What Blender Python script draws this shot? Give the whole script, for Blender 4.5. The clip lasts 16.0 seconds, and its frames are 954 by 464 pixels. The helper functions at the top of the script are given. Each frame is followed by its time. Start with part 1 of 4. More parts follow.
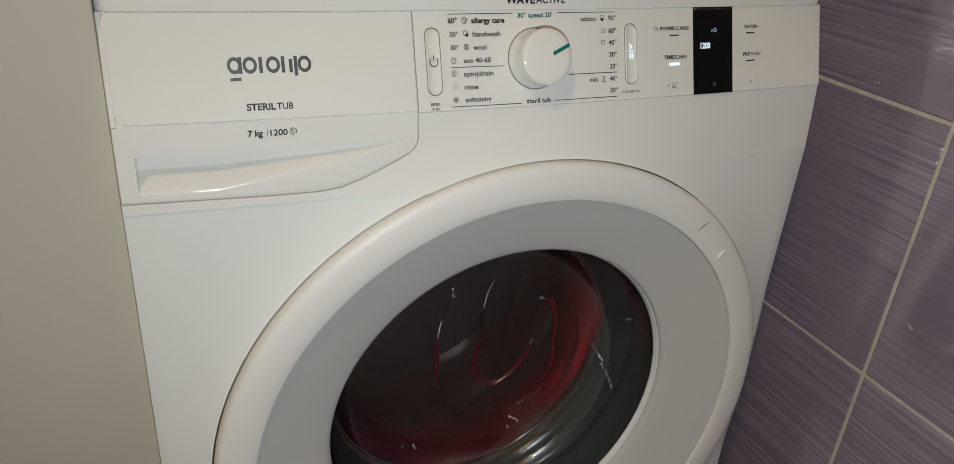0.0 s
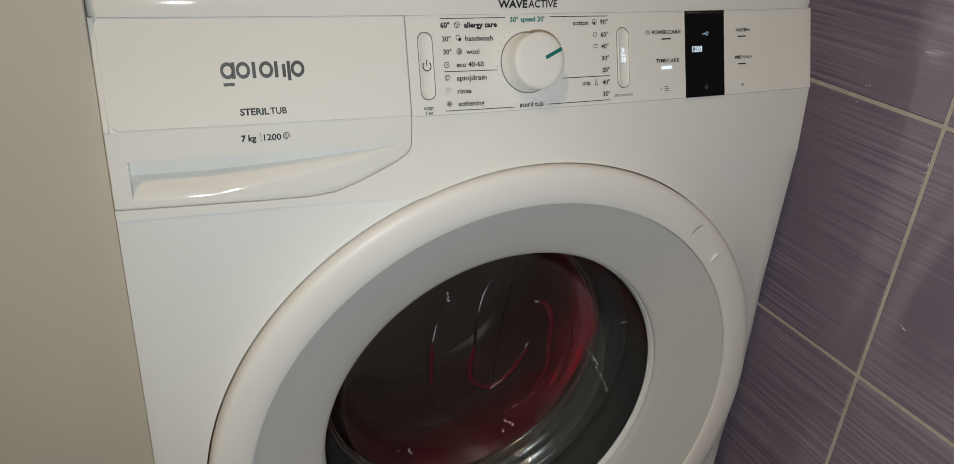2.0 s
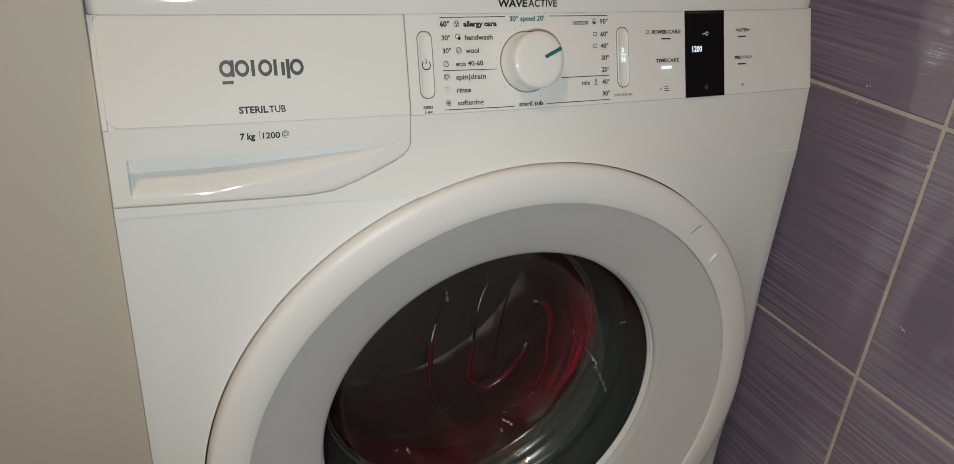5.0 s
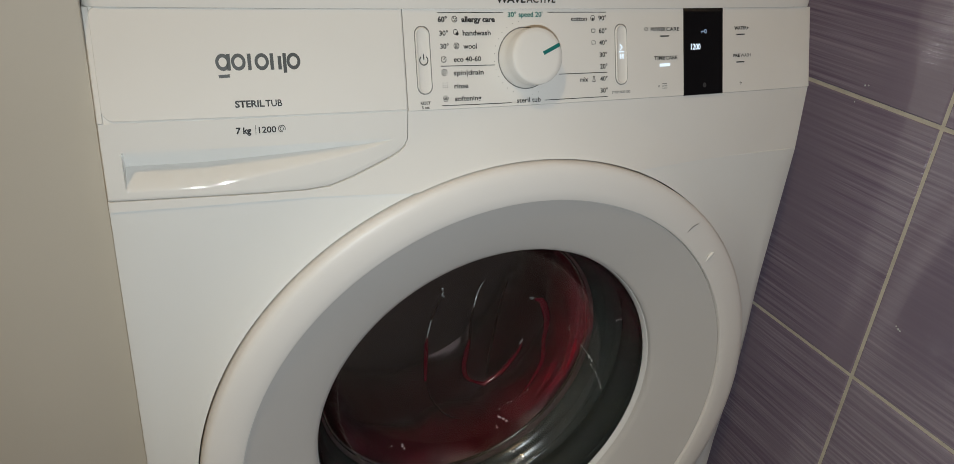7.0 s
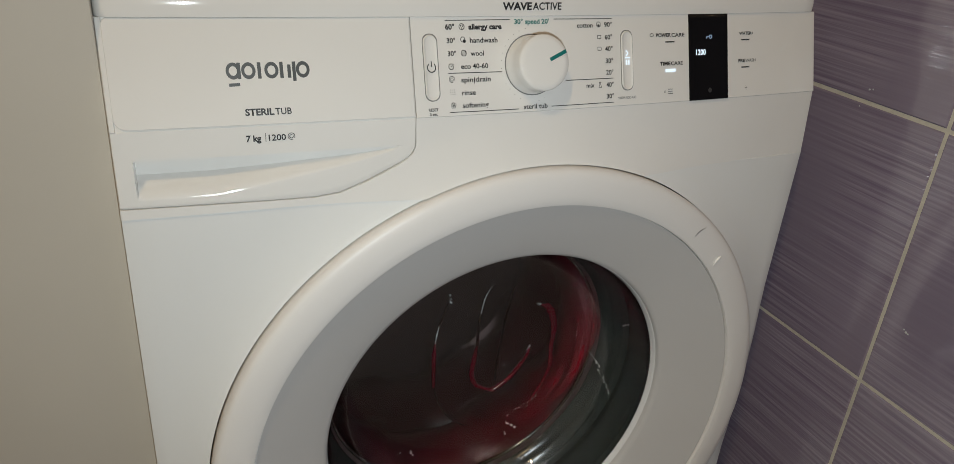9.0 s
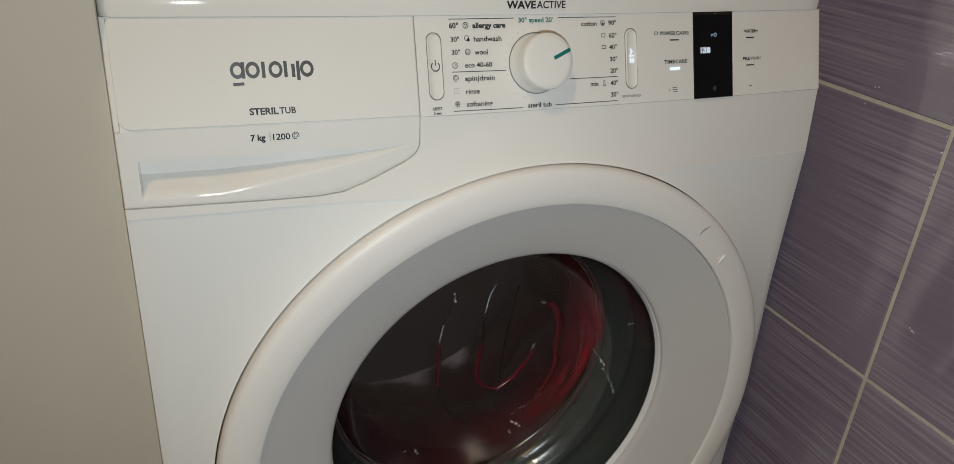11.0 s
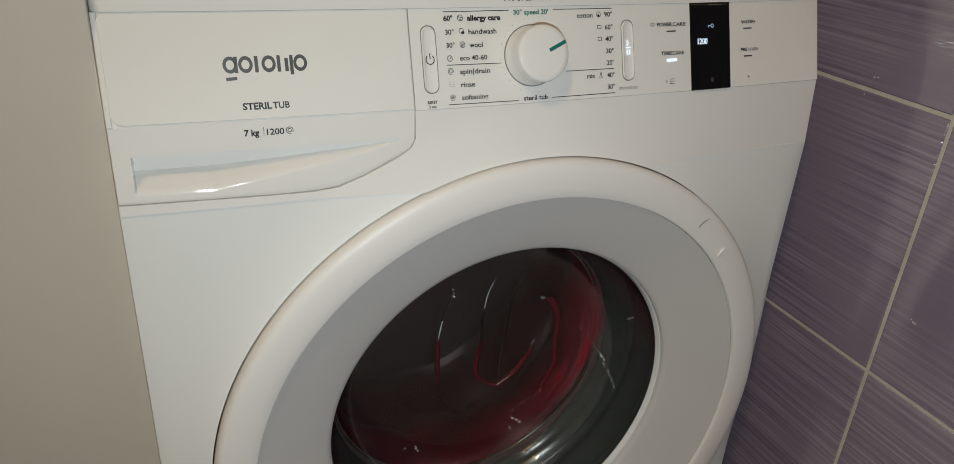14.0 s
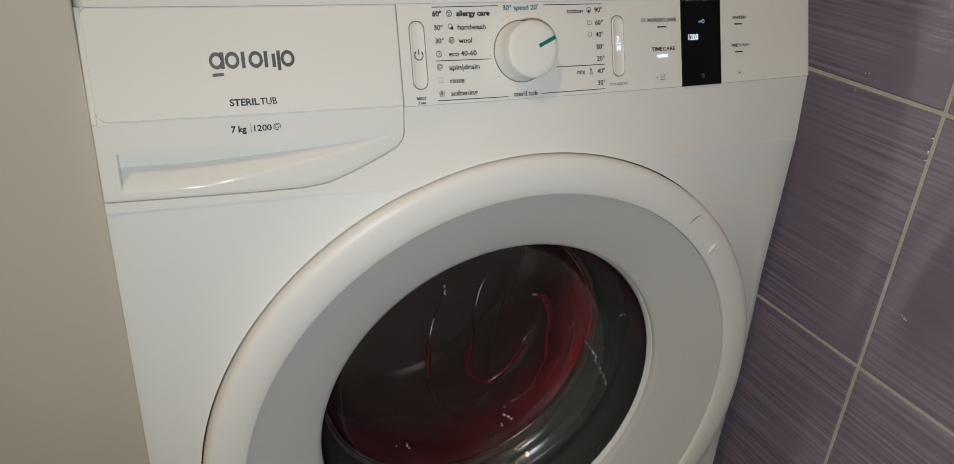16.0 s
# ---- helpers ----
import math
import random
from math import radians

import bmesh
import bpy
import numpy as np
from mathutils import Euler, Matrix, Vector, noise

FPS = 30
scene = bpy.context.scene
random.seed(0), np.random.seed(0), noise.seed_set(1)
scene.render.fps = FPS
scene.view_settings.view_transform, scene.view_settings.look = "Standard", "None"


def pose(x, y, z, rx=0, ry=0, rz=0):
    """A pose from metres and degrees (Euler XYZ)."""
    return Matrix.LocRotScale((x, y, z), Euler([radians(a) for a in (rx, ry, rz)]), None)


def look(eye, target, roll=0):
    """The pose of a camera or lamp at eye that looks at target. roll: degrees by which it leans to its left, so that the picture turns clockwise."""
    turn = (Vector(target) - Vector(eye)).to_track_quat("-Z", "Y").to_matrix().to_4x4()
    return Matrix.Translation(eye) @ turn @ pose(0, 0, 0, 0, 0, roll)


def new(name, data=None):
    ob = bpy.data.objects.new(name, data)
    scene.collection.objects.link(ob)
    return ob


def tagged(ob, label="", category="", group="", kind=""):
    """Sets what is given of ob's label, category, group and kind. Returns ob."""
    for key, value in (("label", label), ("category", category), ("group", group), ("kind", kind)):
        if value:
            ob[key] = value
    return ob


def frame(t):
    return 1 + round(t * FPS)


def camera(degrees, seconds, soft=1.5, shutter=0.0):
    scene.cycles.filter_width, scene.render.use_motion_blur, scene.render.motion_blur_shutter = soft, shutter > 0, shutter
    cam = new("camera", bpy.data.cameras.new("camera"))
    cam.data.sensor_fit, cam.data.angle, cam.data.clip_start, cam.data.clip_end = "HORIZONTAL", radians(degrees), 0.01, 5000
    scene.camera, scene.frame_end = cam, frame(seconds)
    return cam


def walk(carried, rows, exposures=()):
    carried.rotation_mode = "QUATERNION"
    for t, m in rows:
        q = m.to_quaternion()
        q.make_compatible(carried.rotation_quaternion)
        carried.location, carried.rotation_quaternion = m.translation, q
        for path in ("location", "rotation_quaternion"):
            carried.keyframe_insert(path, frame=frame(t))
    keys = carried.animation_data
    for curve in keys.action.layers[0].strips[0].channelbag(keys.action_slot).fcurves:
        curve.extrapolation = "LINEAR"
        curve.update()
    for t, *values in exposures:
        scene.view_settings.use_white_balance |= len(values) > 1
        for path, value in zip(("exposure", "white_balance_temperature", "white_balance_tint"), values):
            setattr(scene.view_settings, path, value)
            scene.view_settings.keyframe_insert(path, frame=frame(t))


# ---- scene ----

cam = camera(63.82, 16.0, 0.8, 0.5)
PATH = [
    (0, pose(-0.2773, -0.5123, 0.9286, 63.267, -3.928, -23.049)),
    (0.5, pose(-0.2780, -0.5127, 0.9280, 63.578, -3.703, -23.065)),
    (1, pose(-0.2786, -0.5135, 0.9288, 63.726, -3.679, -23.200)),
    (1.5, pose(-0.2789, -0.5129, 0.9271, 63.838, -3.752, -23.553)),
    (2, pose(-0.2767, -0.5143, 0.9280, 63.698, -3.778, -23.492)),
    (2.5, pose(-0.2776, -0.5141, 0.9276, 63.675, -3.699, -23.484)),
    (3, pose(-0.2778, -0.5134, 0.9283, 63.633, -4.257, -23.315)),
    (3.5, pose(-0.2765, -0.5126, 0.9288, 63.754, -4.634, -23.366)),
    (4, pose(-0.2748, -0.5142, 0.9269, 63.684, -3.956, -23.359)),
    (6.5, pose(-0.2766, -0.5148, 0.9282, 63.713, -4.172, -23.313)),
    (7, pose(-0.2742, -0.5135, 0.9270, 63.385, -4.470, -23.339)),
    (7.5, pose(-0.2752, -0.5141, 0.9244, 63.532, -3.954, -23.219)),
    (8, pose(-0.2791, -0.5144, 0.9253, 63.819, -3.969, -23.307)),
    (8.5, pose(-0.2781, -0.5150, 0.9270, 63.782, -3.949, -23.178)),
    (9, pose(-0.2791, -0.5151, 0.9264, 63.990, -3.996, -23.307)),
    (11.5, pose(-0.2780, -0.5152, 0.9267, 63.812, -3.633, -22.908)),
    (12, pose(-0.2768, -0.5153, 0.9249, 63.809, -3.397, -23.053)),
    (12.5, pose(-0.2764, -0.5149, 0.9249, 63.684, -3.699, -22.960)),
    (13, pose(-0.2752, -0.5145, 0.9245, 63.748, -3.937, -22.833)),
    (13.5, pose(-0.2730, -0.5145, 0.9238, 63.623, -3.606, -23.001)),
    (14, pose(-0.2740, -0.5150, 0.9222, 63.754, -3.217, -23.127)),
    (14.5, pose(-0.2738, -0.5155, 0.9234, 63.662, -3.114, -23.086)),
    (15, pose(-0.2726, -0.5162, 0.9226, 63.714, -3.045, -23.082)),
    (15.5, pose(-0.2728, -0.5146, 0.9233, 63.466, -3.378, -22.982)),
    (16, pose(-0.2691, -0.5145, 0.9213, 63.527, -3.297, -23.481)),
]
walk(cam, PATH)

# ---- light: the white torch of the phone that films, and a small warm ceiling lamp ----
world = bpy.data.worlds.new("world")
scene.world = world
world.use_nodes = True
world.node_tree.nodes["Background"].inputs[0].default_value = (1.0, 0.85, 0.7, 1)
world.node_tree.nodes["Background"].inputs[1].default_value = 0.03
scene.view_settings.exposure = 0.0


def lamp(name, where, target, size, watts, colour, tall=0.0):
    data = bpy.data.lights.new(name, "AREA")
    data.shape, data.size, data.energy, data.color = "RECTANGLE" if tall else "DISK", size, watts, colour
    if tall:
        data.size_y = tall
    ob = new(name, data)
    ob.matrix_world = look(where, target)
    return ob


lamp("ceiling_lamp", (-1.00, -1.00, 2.42), (0.0, 0.0, 0.7), 0.12, 9.2, (1.0, 0.72, 0.40))
lamp("phone_torch", (-0.262, -0.528, 0.879), (0.22, 0.0, 0.38), 0.010, 2.15, (0.86, 0.955, 0.985))


# ---- materials ----
def material(name, colour, rough=0.5, metal=0.0, grain=0.0, scale=60.0, bump=0.0, bump_scale=200.0, rough_var=0.0, coat=0.0):
    m = bpy.data.materials.new(name)
    m.use_nodes = True
    n, l = m.node_tree.nodes, m.node_tree.links
    b = n["Principled BSDF"]
    b.inputs["Base Color"].default_value = (*colour, 1)
    b.inputs["Roughness"].default_value = rough
    b.inputs["Metallic"].default_value = metal
    b.inputs["Coat Weight"].default_value = coat
    b.inputs["Coat Roughness"].default_value = 0.06
    tc = n.new("ShaderNodeTexCoord")
    if grain:
        a = n.new("ShaderNodeTexNoise")
        a.inputs["Scale"].default_value, a.inputs["Detail"].default_value = scale, 6
        c = n.new("ShaderNodeTexNoise")
        c.inputs["Scale"].default_value, c.inputs["Detail"].default_value = scale / 12, 3
        mx = n.new("ShaderNodeMath")
        mx.operation = "ADD"
        ramp = n.new("ShaderNodeMapRange")
        ramp.inputs[1].default_value, ramp.inputs[2].default_value = 0.7, 1.3
        ramp.inputs[3].default_value, ramp.inputs[4].default_value = 1 - grain, 1 + grain
        hue = n.new("ShaderNodeMixRGB")
        hue.blend_type = "MULTIPLY"
        hue.inputs[0].default_value = 1
        hue.inputs[1].default_value = (*colour, 1)
        l.new(tc.outputs["Object"], a.inputs["Vector"])
        l.new(tc.outputs["Object"], c.inputs["Vector"])
        l.new(a.outputs["Fac"], mx.inputs[0])
        l.new(c.outputs["Fac"], mx.inputs[1])
        l.new(mx.outputs[0], ramp.inputs[0])
        l.new(ramp.outputs[0], hue.inputs[2])
        l.new(hue.outputs[0], b.inputs["Base Color"])
        if rough_var:
            rr = n.new("ShaderNodeMapRange")
            rr.inputs[1].default_value, rr.inputs[2].default_value = 0.7, 1.3
            rr.inputs[3].default_value, rr.inputs[4].default_value = rough - rough_var, rough + rough_var
            l.new(mx.outputs[0], rr.inputs[0])
            l.new(rr.outputs[0], b.inputs["Roughness"])
    if bump:
        t = n.new("ShaderNodeTexNoise")
        t.inputs["Scale"].default_value, t.inputs["Detail"].default_value = bump_scale, 4
        bp = n.new("ShaderNodeBump")
        bp.inputs["Strength"].default_value, bp.inputs["Distance"].default_value = bump, 0.001
        l.new(tc.outputs["Object"], t.inputs["Vector"])
        l.new(t.outputs["Fac"], bp.inputs["Height"])
        l.new(bp.outputs[0], b.inputs["Normal"])
    return m


def glowing(name, colour, strength):
    m = material(name, (0.02, 0.02, 0.02), 0.3)
    b = m.node_tree.nodes["Principled BSDF"]
    b.inputs["Emission Color"].default_value = (*colour, 1)
    b.inputs["Emission Strength"].default_value = strength
    return m


def clear(name, colour, rough=0.0, ior=1.45):
    m = material(name, colour, rough)
    b = m.node_tree.nodes["Principled BSDF"]
    b.inputs["Transmission Weight"].default_value = 1
    b.inputs["IOR"].default_value = ior
    return m


def glazed(name):
    """Glazed wall tile: aubergine glaze over fine horizontal ripples."""
    m = bpy.data.materials.new(name)
    m.use_nodes = True
    n, l = m.node_tree.nodes, m.node_tree.links
    b = n["Principled BSDF"]
    tc, info = n.new("ShaderNodeTexCoord"), n.new("ShaderNodeObjectInfo")
    shift = n.new("ShaderNodeVectorMath")
    shift.operation = "MULTIPLY_ADD"
    shift.inputs[1].default_value = (1, 1, 1)
    l.new(tc.outputs["Object"], shift.inputs[0])
    rnd = n.new("ShaderNodeMath")
    rnd.operation = "MULTIPLY"
    rnd.inputs[1].default_value = 7.0
    l.new(info.outputs["Random"], rnd.inputs[0])
    l.new(rnd.outputs[0], shift.inputs[2])
    st = n.new("ShaderNodeMapping")
    st.inputs["Scale"].default_value = (1, 4, 300)
    l.new(shift.outputs[0], st.inputs["Vector"])
    a = n.new("ShaderNodeTexNoise")
    a.inputs["Scale"].default_value, a.inputs["Detail"].default_value, a.inputs["Roughness"].default_value = 1.0, 3, 0.55
    a.inputs["Distortion"].default_value = 0.25
    l.new(st.outputs[0], a.inputs["Vector"])
    big = n.new("ShaderNodeTexNoise")
    big.inputs["Scale"].default_value, big.inputs["Detail"].default_value = 5.5, 2
    l.new(shift.outputs[0], big.inputs["Vector"])
    strong = n.new("ShaderNodeMapRange")
    strong.inputs[1].default_value, strong.inputs[2].default_value = 0.36, 0.56
    strong.inputs[3].default_value, strong.inputs[4].default_value = 0.15, 1.0
    l.new(big.outputs["Fac"], strong.inputs[0])
    centred = n.new("ShaderNodeMath")
    centred.operation = "SUBTRACT"
    centred.inputs[1].default_value = 0.5
    l.new(a.outputs["Fac"], centred.inputs[0])
    ripple = n.new("ShaderNodeMath")
    ripple.operation = "MULTIPLY_ADD"
    ripple.inputs[2].default_value = 0.5
    l.new(centred.outputs[0], ripple.inputs[0])
    l.new(strong.outputs[0], ripple.inputs[1])
    ramp = n.new("ShaderNodeValToRGB")
    e = ramp.color_ramp.elements
    e[0].position, e[0].color = 0.36, (0.178, 0.138, 0.203, 1)
    e[1].position, e[1].color = 0.66, (0.305, 0.260, 0.322, 1)
    l.new(ripple.outputs[0], ramp.inputs[0])
    br = n.new("ShaderNodeMapRange")
    br.inputs[3].default_value, br.inputs[4].default_value = 0.90, 1.10
    l.new(big.outputs["Fac"], br.inputs[0])
    mul = n.new("ShaderNodeMixRGB")
    mul.blend_type = "MULTIPLY"
    mul.inputs[0].default_value = 1
    l.new(ramp.outputs[0], mul.inputs[1])
    l.new(br.outputs[0], mul.inputs[2])
    l.new(mul.outputs[0], b.inputs["Base Color"])
    for socket, depth in (("Normal", 1.0), ("Coat Normal", 0.8)):
        bp = n.new("ShaderNodeBump")
        bp.inputs["Strength"].default_value, bp.inputs["Distance"].default_value = depth, 0.0010
        l.new(ripple.outputs[0], bp.inputs["Height"])
        l.new(bp.outputs[0], b.inputs[socket])
    b.inputs["Roughness"].default_value = 0.22
    b.inputs["Coat Weight"].default_value = 1.0
    b.inputs["Coat IOR"].default_value = 1.9
    b.inputs["Coat Roughness"].default_value = 0.03
    return m


def cloth(name, colour):
    m = material(name, colour, 0.42, 0, 0.35, 30, 0.9, 55)
    b = m.node_tree.nodes["Principled BSDF"]
    b.inputs["Coat Weight"].default_value = 0.5
    b.inputs["Coat Roughness"].default_value = 0.15
    return m


def water_film(name, colour):
    """Red film smeared over the glass in streaks, thinning out to nothing; imitates lit laundry."""
    m = material(name, colour, 0.25, 0, 0.4, 60, 0.7, 140)
    n, l = m.node_tree.nodes, m.node_tree.links
    b = n["Principled BSDF"]
    uv, edge = n.new("ShaderNodeUVMap"), n.new("ShaderNodeAttribute")
    edge.attribute_name = "film_cover"
    stretch = n.new("ShaderNodeMapping")
    stretch.inputs["Scale"].default_value = (16, 150, 1)
    streak = n.new("ShaderNodeTexNoise")
    streak.inputs["Scale"].default_value, streak.inputs["Detail"].default_value, streak.inputs["Distortion"].default_value = 1.0, 5, 0.8
    wet = n.new("ShaderNodeMapRange")
    wet.inputs[1].default_value, wet.inputs[2].default_value = 0.34, 0.66
    mul = n.new("ShaderNodeMath")
    mul.operation = "MULTIPLY"
    l.new(uv.outputs[0], stretch.inputs["Vector"])
    l.new(stretch.outputs[0], streak.inputs["Vector"])
    l.new(streak.outputs["Fac"], wet.inputs[0])
    l.new(wet.outputs[0], mul.inputs[0])
    l.new(edge.outputs["Fac"], mul.inputs[1])
    l.new(mul.outputs[0], b.inputs["Alpha"])
    return m


WHITE = material("white_plastic", (0.80, 0.79, 0.765), 0.055, 0, 0.018, 14, 0.006, 500, 0.015)
ENAMEL = material("white_enamel", (0.80, 0.81, 0.80), 0.18, 0, 0.018, 10, 0.02, 300, 0.03)
GREYRING = material("pale_grey_plastic", (0.585, 0.575, 0.565), 0.42, 0, 0.02, 12, 0.02, 600, 0.04)
INK = material("dark_print", (0.018, 0.020, 0.022), 0.5, 0, 0.1, 300)
PALEINK = material("pale_print", (0.20, 0.20, 0.20), 0.5, 0, 0.1, 300)
LOGO = material("grey_print", (0.055, 0.06, 0.06), 0.45, 0, 0.15, 90)
TEAL = material("teal_print", (0.006, 0.16, 0.15), 0.4, 0, 0.06, 200)
BLACKGLASS = material("black_gloss", (0.006, 0.006, 0.007), 0.08, 0, 0.1, 40)
BLACKGLASS.node_tree.nodes["Principled BSDF"].inputs["Specular IOR Level"].default_value = 0.12
DARK = material("gap_dark", (0.02, 0.019, 0.018), 0.8, 0, 0.1, 60)
CHROME = material("bright_trim", (0.82, 0.83, 0.83), 0.20, 0.0, 0.04, 60, 0, 1, 0, 0.8)
SATIN = material("satin_white_plastic", (0.80, 0.78, 0.755), 0.42, 0, 0.018, 14, 0.010, 500, 0.03)
# steel's base colour is reddened for the laundry's reflection in it
STEEL = material("red_cast_steel", (0.25, 0.185, 0.185), 0.60, 1.0, 0.06, 40, 0.05, 120)
RUBBER = material("grey_rubber", (0.034, 0.039, 0.037), 0.20, 0, 0.15, 50, 0.06, 260)
RED = cloth("wet_red_cloth", (0.062, 0.002, 0.006))
DARKRED = cloth("wet_dark_red_cloth", (0.035, 0.003, 0.005))
REDWATER = material("red_water", (0.10, 0.002, 0.011), 0.12, 0, 0.2, 80, 0, 1, 0, 0.8)
DARKWATER = material("dark_water", (0.02, 0.008, 0.008), 0.12, 0, 0.2, 80, 0, 1, 0, 0.8)
SUDS = material("pink_suds", (0.26, 0.10, 0.125), 0.25, 0, 0.3, 150, 0.4, 300)
FILM = water_film("lit_red_film", (0.22, 0.003, 0.016))
GLASS = clear("smoked_glass", (0.62, 0.62, 0.62))
# opaque pale colour stands in for the sparkle of light on water
GLINT = material("glint_drop", (0.58, 0.59, 0.60), 0.05, 0, 0.1, 200, 0, 1, 0, 1.0)
GLOW = glowing("white_led", (0.75, 0.88, 1.0), 1.15)
DIMGLOW = glowing("dim_led", (0.5, 0.7, 1.0), 0.55)
CREAM = material("cream_laminate", (0.575, 0.53, 0.455), 0.5, 0, 0.03, 9, 0.03, 400)
TILE = glazed("aubergine_glaze")
GROUT = material("beige_grout", (0.54, 0.50, 0.42), 0.85, 0, 0.12, 120, 0.5, 700)
PAINT = material("wall_paint", (0.66, 0.66, 0.64), 0.7, 0, 0.03, 8, 0.05, 300)
FLOORMAT = material("floor_tile", (0.36, 0.34, 0.33), 0.35, 0, 0.1, 12, 0.02, 200)


# ---- mesh helpers ----
def mesh_from(name, verts, faces, mat, smooth=True):
    me = bpy.data.meshes.new(name)
    me.from_pydata([tuple(v) for v in verts], [], faces)
    me.update()
    bm = bmesh.new()
    bm.from_mesh(me)
    bmesh.ops.recalc_face_normals(bm, faces=bm.faces)
    bm.to_mesh(me)
    bm.free()
    for p in me.polygons:
        p.use_smooth = smooth
    me.materials.append(mat)
    return me


def sharp(me, degrees=32):
    me.set_sharp_from_angle(angle=radians(degrees))
    return me


def part(name, me, parent, label=""):
    ob = new(name, me)
    ob.parent = parent
    return tagged(ob, label)


def boxmesh(name, x0, x1, y0, y1, z0, z1, mat, bevel=0.0, segs=2):
    bm = bmesh.new()
    bmesh.ops.create_cube(bm, size=1)
    for v in bm.verts:
        v.co = ((x0 + x1) / 2 + v.co.x * (x1 - x0), (y0 + y1) / 2 + v.co.y * (y1 - y0), (z0 + z1) / 2 + v.co.z * (z1 - z0))
    if bevel:
        bmesh.ops.bevel(bm, geom=bm.edges[:], offset=bevel, segments=segs, affect="EDGES", profile=0.5)
    me = bpy.data.meshes.new(name)
    bm.to_mesh(me)
    bm.free()
    me.materials.append(mat)
    if bevel:
        for p in me.polygons:
            p.use_smooth = True
        sharp(me, 40)
    return me


def lathe(name, rings, mat, segs=160, lump=None, cap=False, edge=35):
    """Rings of (radius, y, cx, cz) turned about an axis along y."""
    verts, faces = [], []
    for i, (r, y, cx, cz) in enumerate(rings):
        for k in range(segs):
            a = 2 * math.pi * k / segs
            rr, yy = (r, y) if lump is None else lump(r, y, a, i)
            verts.append((cx + rr * math.cos(a), yy, cz + rr * math.sin(a)))
    for i in range(len(rings) - 1):
        for k in range(segs):
            k2 = (k + 1) % segs
            faces.append((i * segs + k, i * segs + k2, (i + 1) * segs + k2, (i + 1) * segs + k))
    if cap:
        faces.append(tuple((len(rings) - 1) * segs + k for k in range(segs)))
    return sharp(mesh_from(name, verts, faces, mat), edge)


# ---- the machine's front: one bowed surface, with a tilted control band ----
Z_TOP, Z_CREASE, Z_BOTTOM, X_EDGE = 0.8222, 0.7535, 0.6938, 0.3004
DOOR = (0.0078, 0.4395)
COLLAR, SWELL = 0.2725, 0.3125


def front(x, z):
    b = -0.0083 * (1 - (x / 0.3) ** 2)
    e = min(max(0.0, abs(x) - (X_EDGE - 0.0025)), 0.0024)
    b += 0.0025 - math.sqrt(0.0025 ** 2 - e * e)
    if z >= Z_CREASE:
        return b - 0.0005 + 0.0230 * (z - Z_CREASE) / (Z_TOP - Z_CREASE)
    return b + 0.0004 - 0.0052 * (Z_CREASE - z) / (Z_CREASE - Z_BOTTOM)


def body_front(x):
    return -0.0035 - 0.0080 * (1 - (x / 0.3) ** 2) - 0.0018 * min(max((x - 0.05) / 0.20, 0.0), 1.0)


def columns(xs, rows_of, offset, back, verts, faces, roll=0.0006):
    """A skin over columns of heights, with rolled rims and a skirt going back."""
    base = len(verts)
    cols = []
    for i, x in enumerate(xs):
        zs = rows_of(x)
        col = []
        for j, z in enumerate(zs):
            y = front(x, z) + offset(x, z)
            if i in (0, len(xs) - 1) or j in (0, len(zs) - 1):
                y += roll
            col.append((x, y, z))
        cols.append([(col[0][0], back, col[0][2])] + col + [(col[-1][0], back, col[-1][2])])
    n = len(cols[0])
    first = [(x, back, z) for x, y, z in cols[0]]
    last = [(x, back, z) for x, y, z in cols[-1]]
    cols = [first] + cols + [last]
    for c in cols:
        verts.extend(c)
    for i in range(len(cols) - 1):
        for j in range(n - 1):
            a = base + i * n + j
            faces.append((a, a + n, a + n + 1, a + 1))


def seam(x):
    """The lower edge of the dispenser drawer."""
    pts = [(-0.30, 0.7012), (-0.25, 0.7004), (-0.20, 0.6996), (-0.171, 0.6996), (-0.1536, 0.7014), (-0.1355, 0.7078), (-0.120, 0.7147), (-0.108, 0.7202),
           (-0.101, 0.7242), (-0.0972, 0.7282), (-0.0957, 0.7330)]
    for (a, za), (b, zb) in zip(pts, pts[1:]):
        if x <= b:
            k = (x - a) / (b - a)
            return za + (zb - za) * k
    return pts[-1][1]


def pocket(x):
    k = min(max((-0.108 - x) / 0.13, 0.0), 1.0)
    return k ** 0.75


def drawer_rows(x):
    s = pocket(x)
    lo = seam(x) + 0.0004
    zc = 0.7335
    za, zb = zc - 0.0008 - 0.0262 * s, zc - 0.0006 - 0.0148 * s
    za = max(za, lo + 0.004) if s > 0 else za
    zb = max(zb, za + 0.0001)
    low = [lo, lo + 0.001] + [lo + 0.001 + (za - lo - 0.001) * k / 4 for k in (1, 2, 3, 4)]
    mid = [za + (zb - za) * k / 12 for k in range(1, 13)] + [zb + (zc - 0.0004 - zb) * k / 3 for k in (1, 2, 3)]
    top = [zc, zc + 0.0008, 0.742, Z_CREASE - 0.0006, Z_CREASE + 0.0002] + [Z_CREASE + 0.066 * k / 6 for k in (1, 2, 3, 4, 5)] + [0.8206, 0.8213]
    return low + mid + top


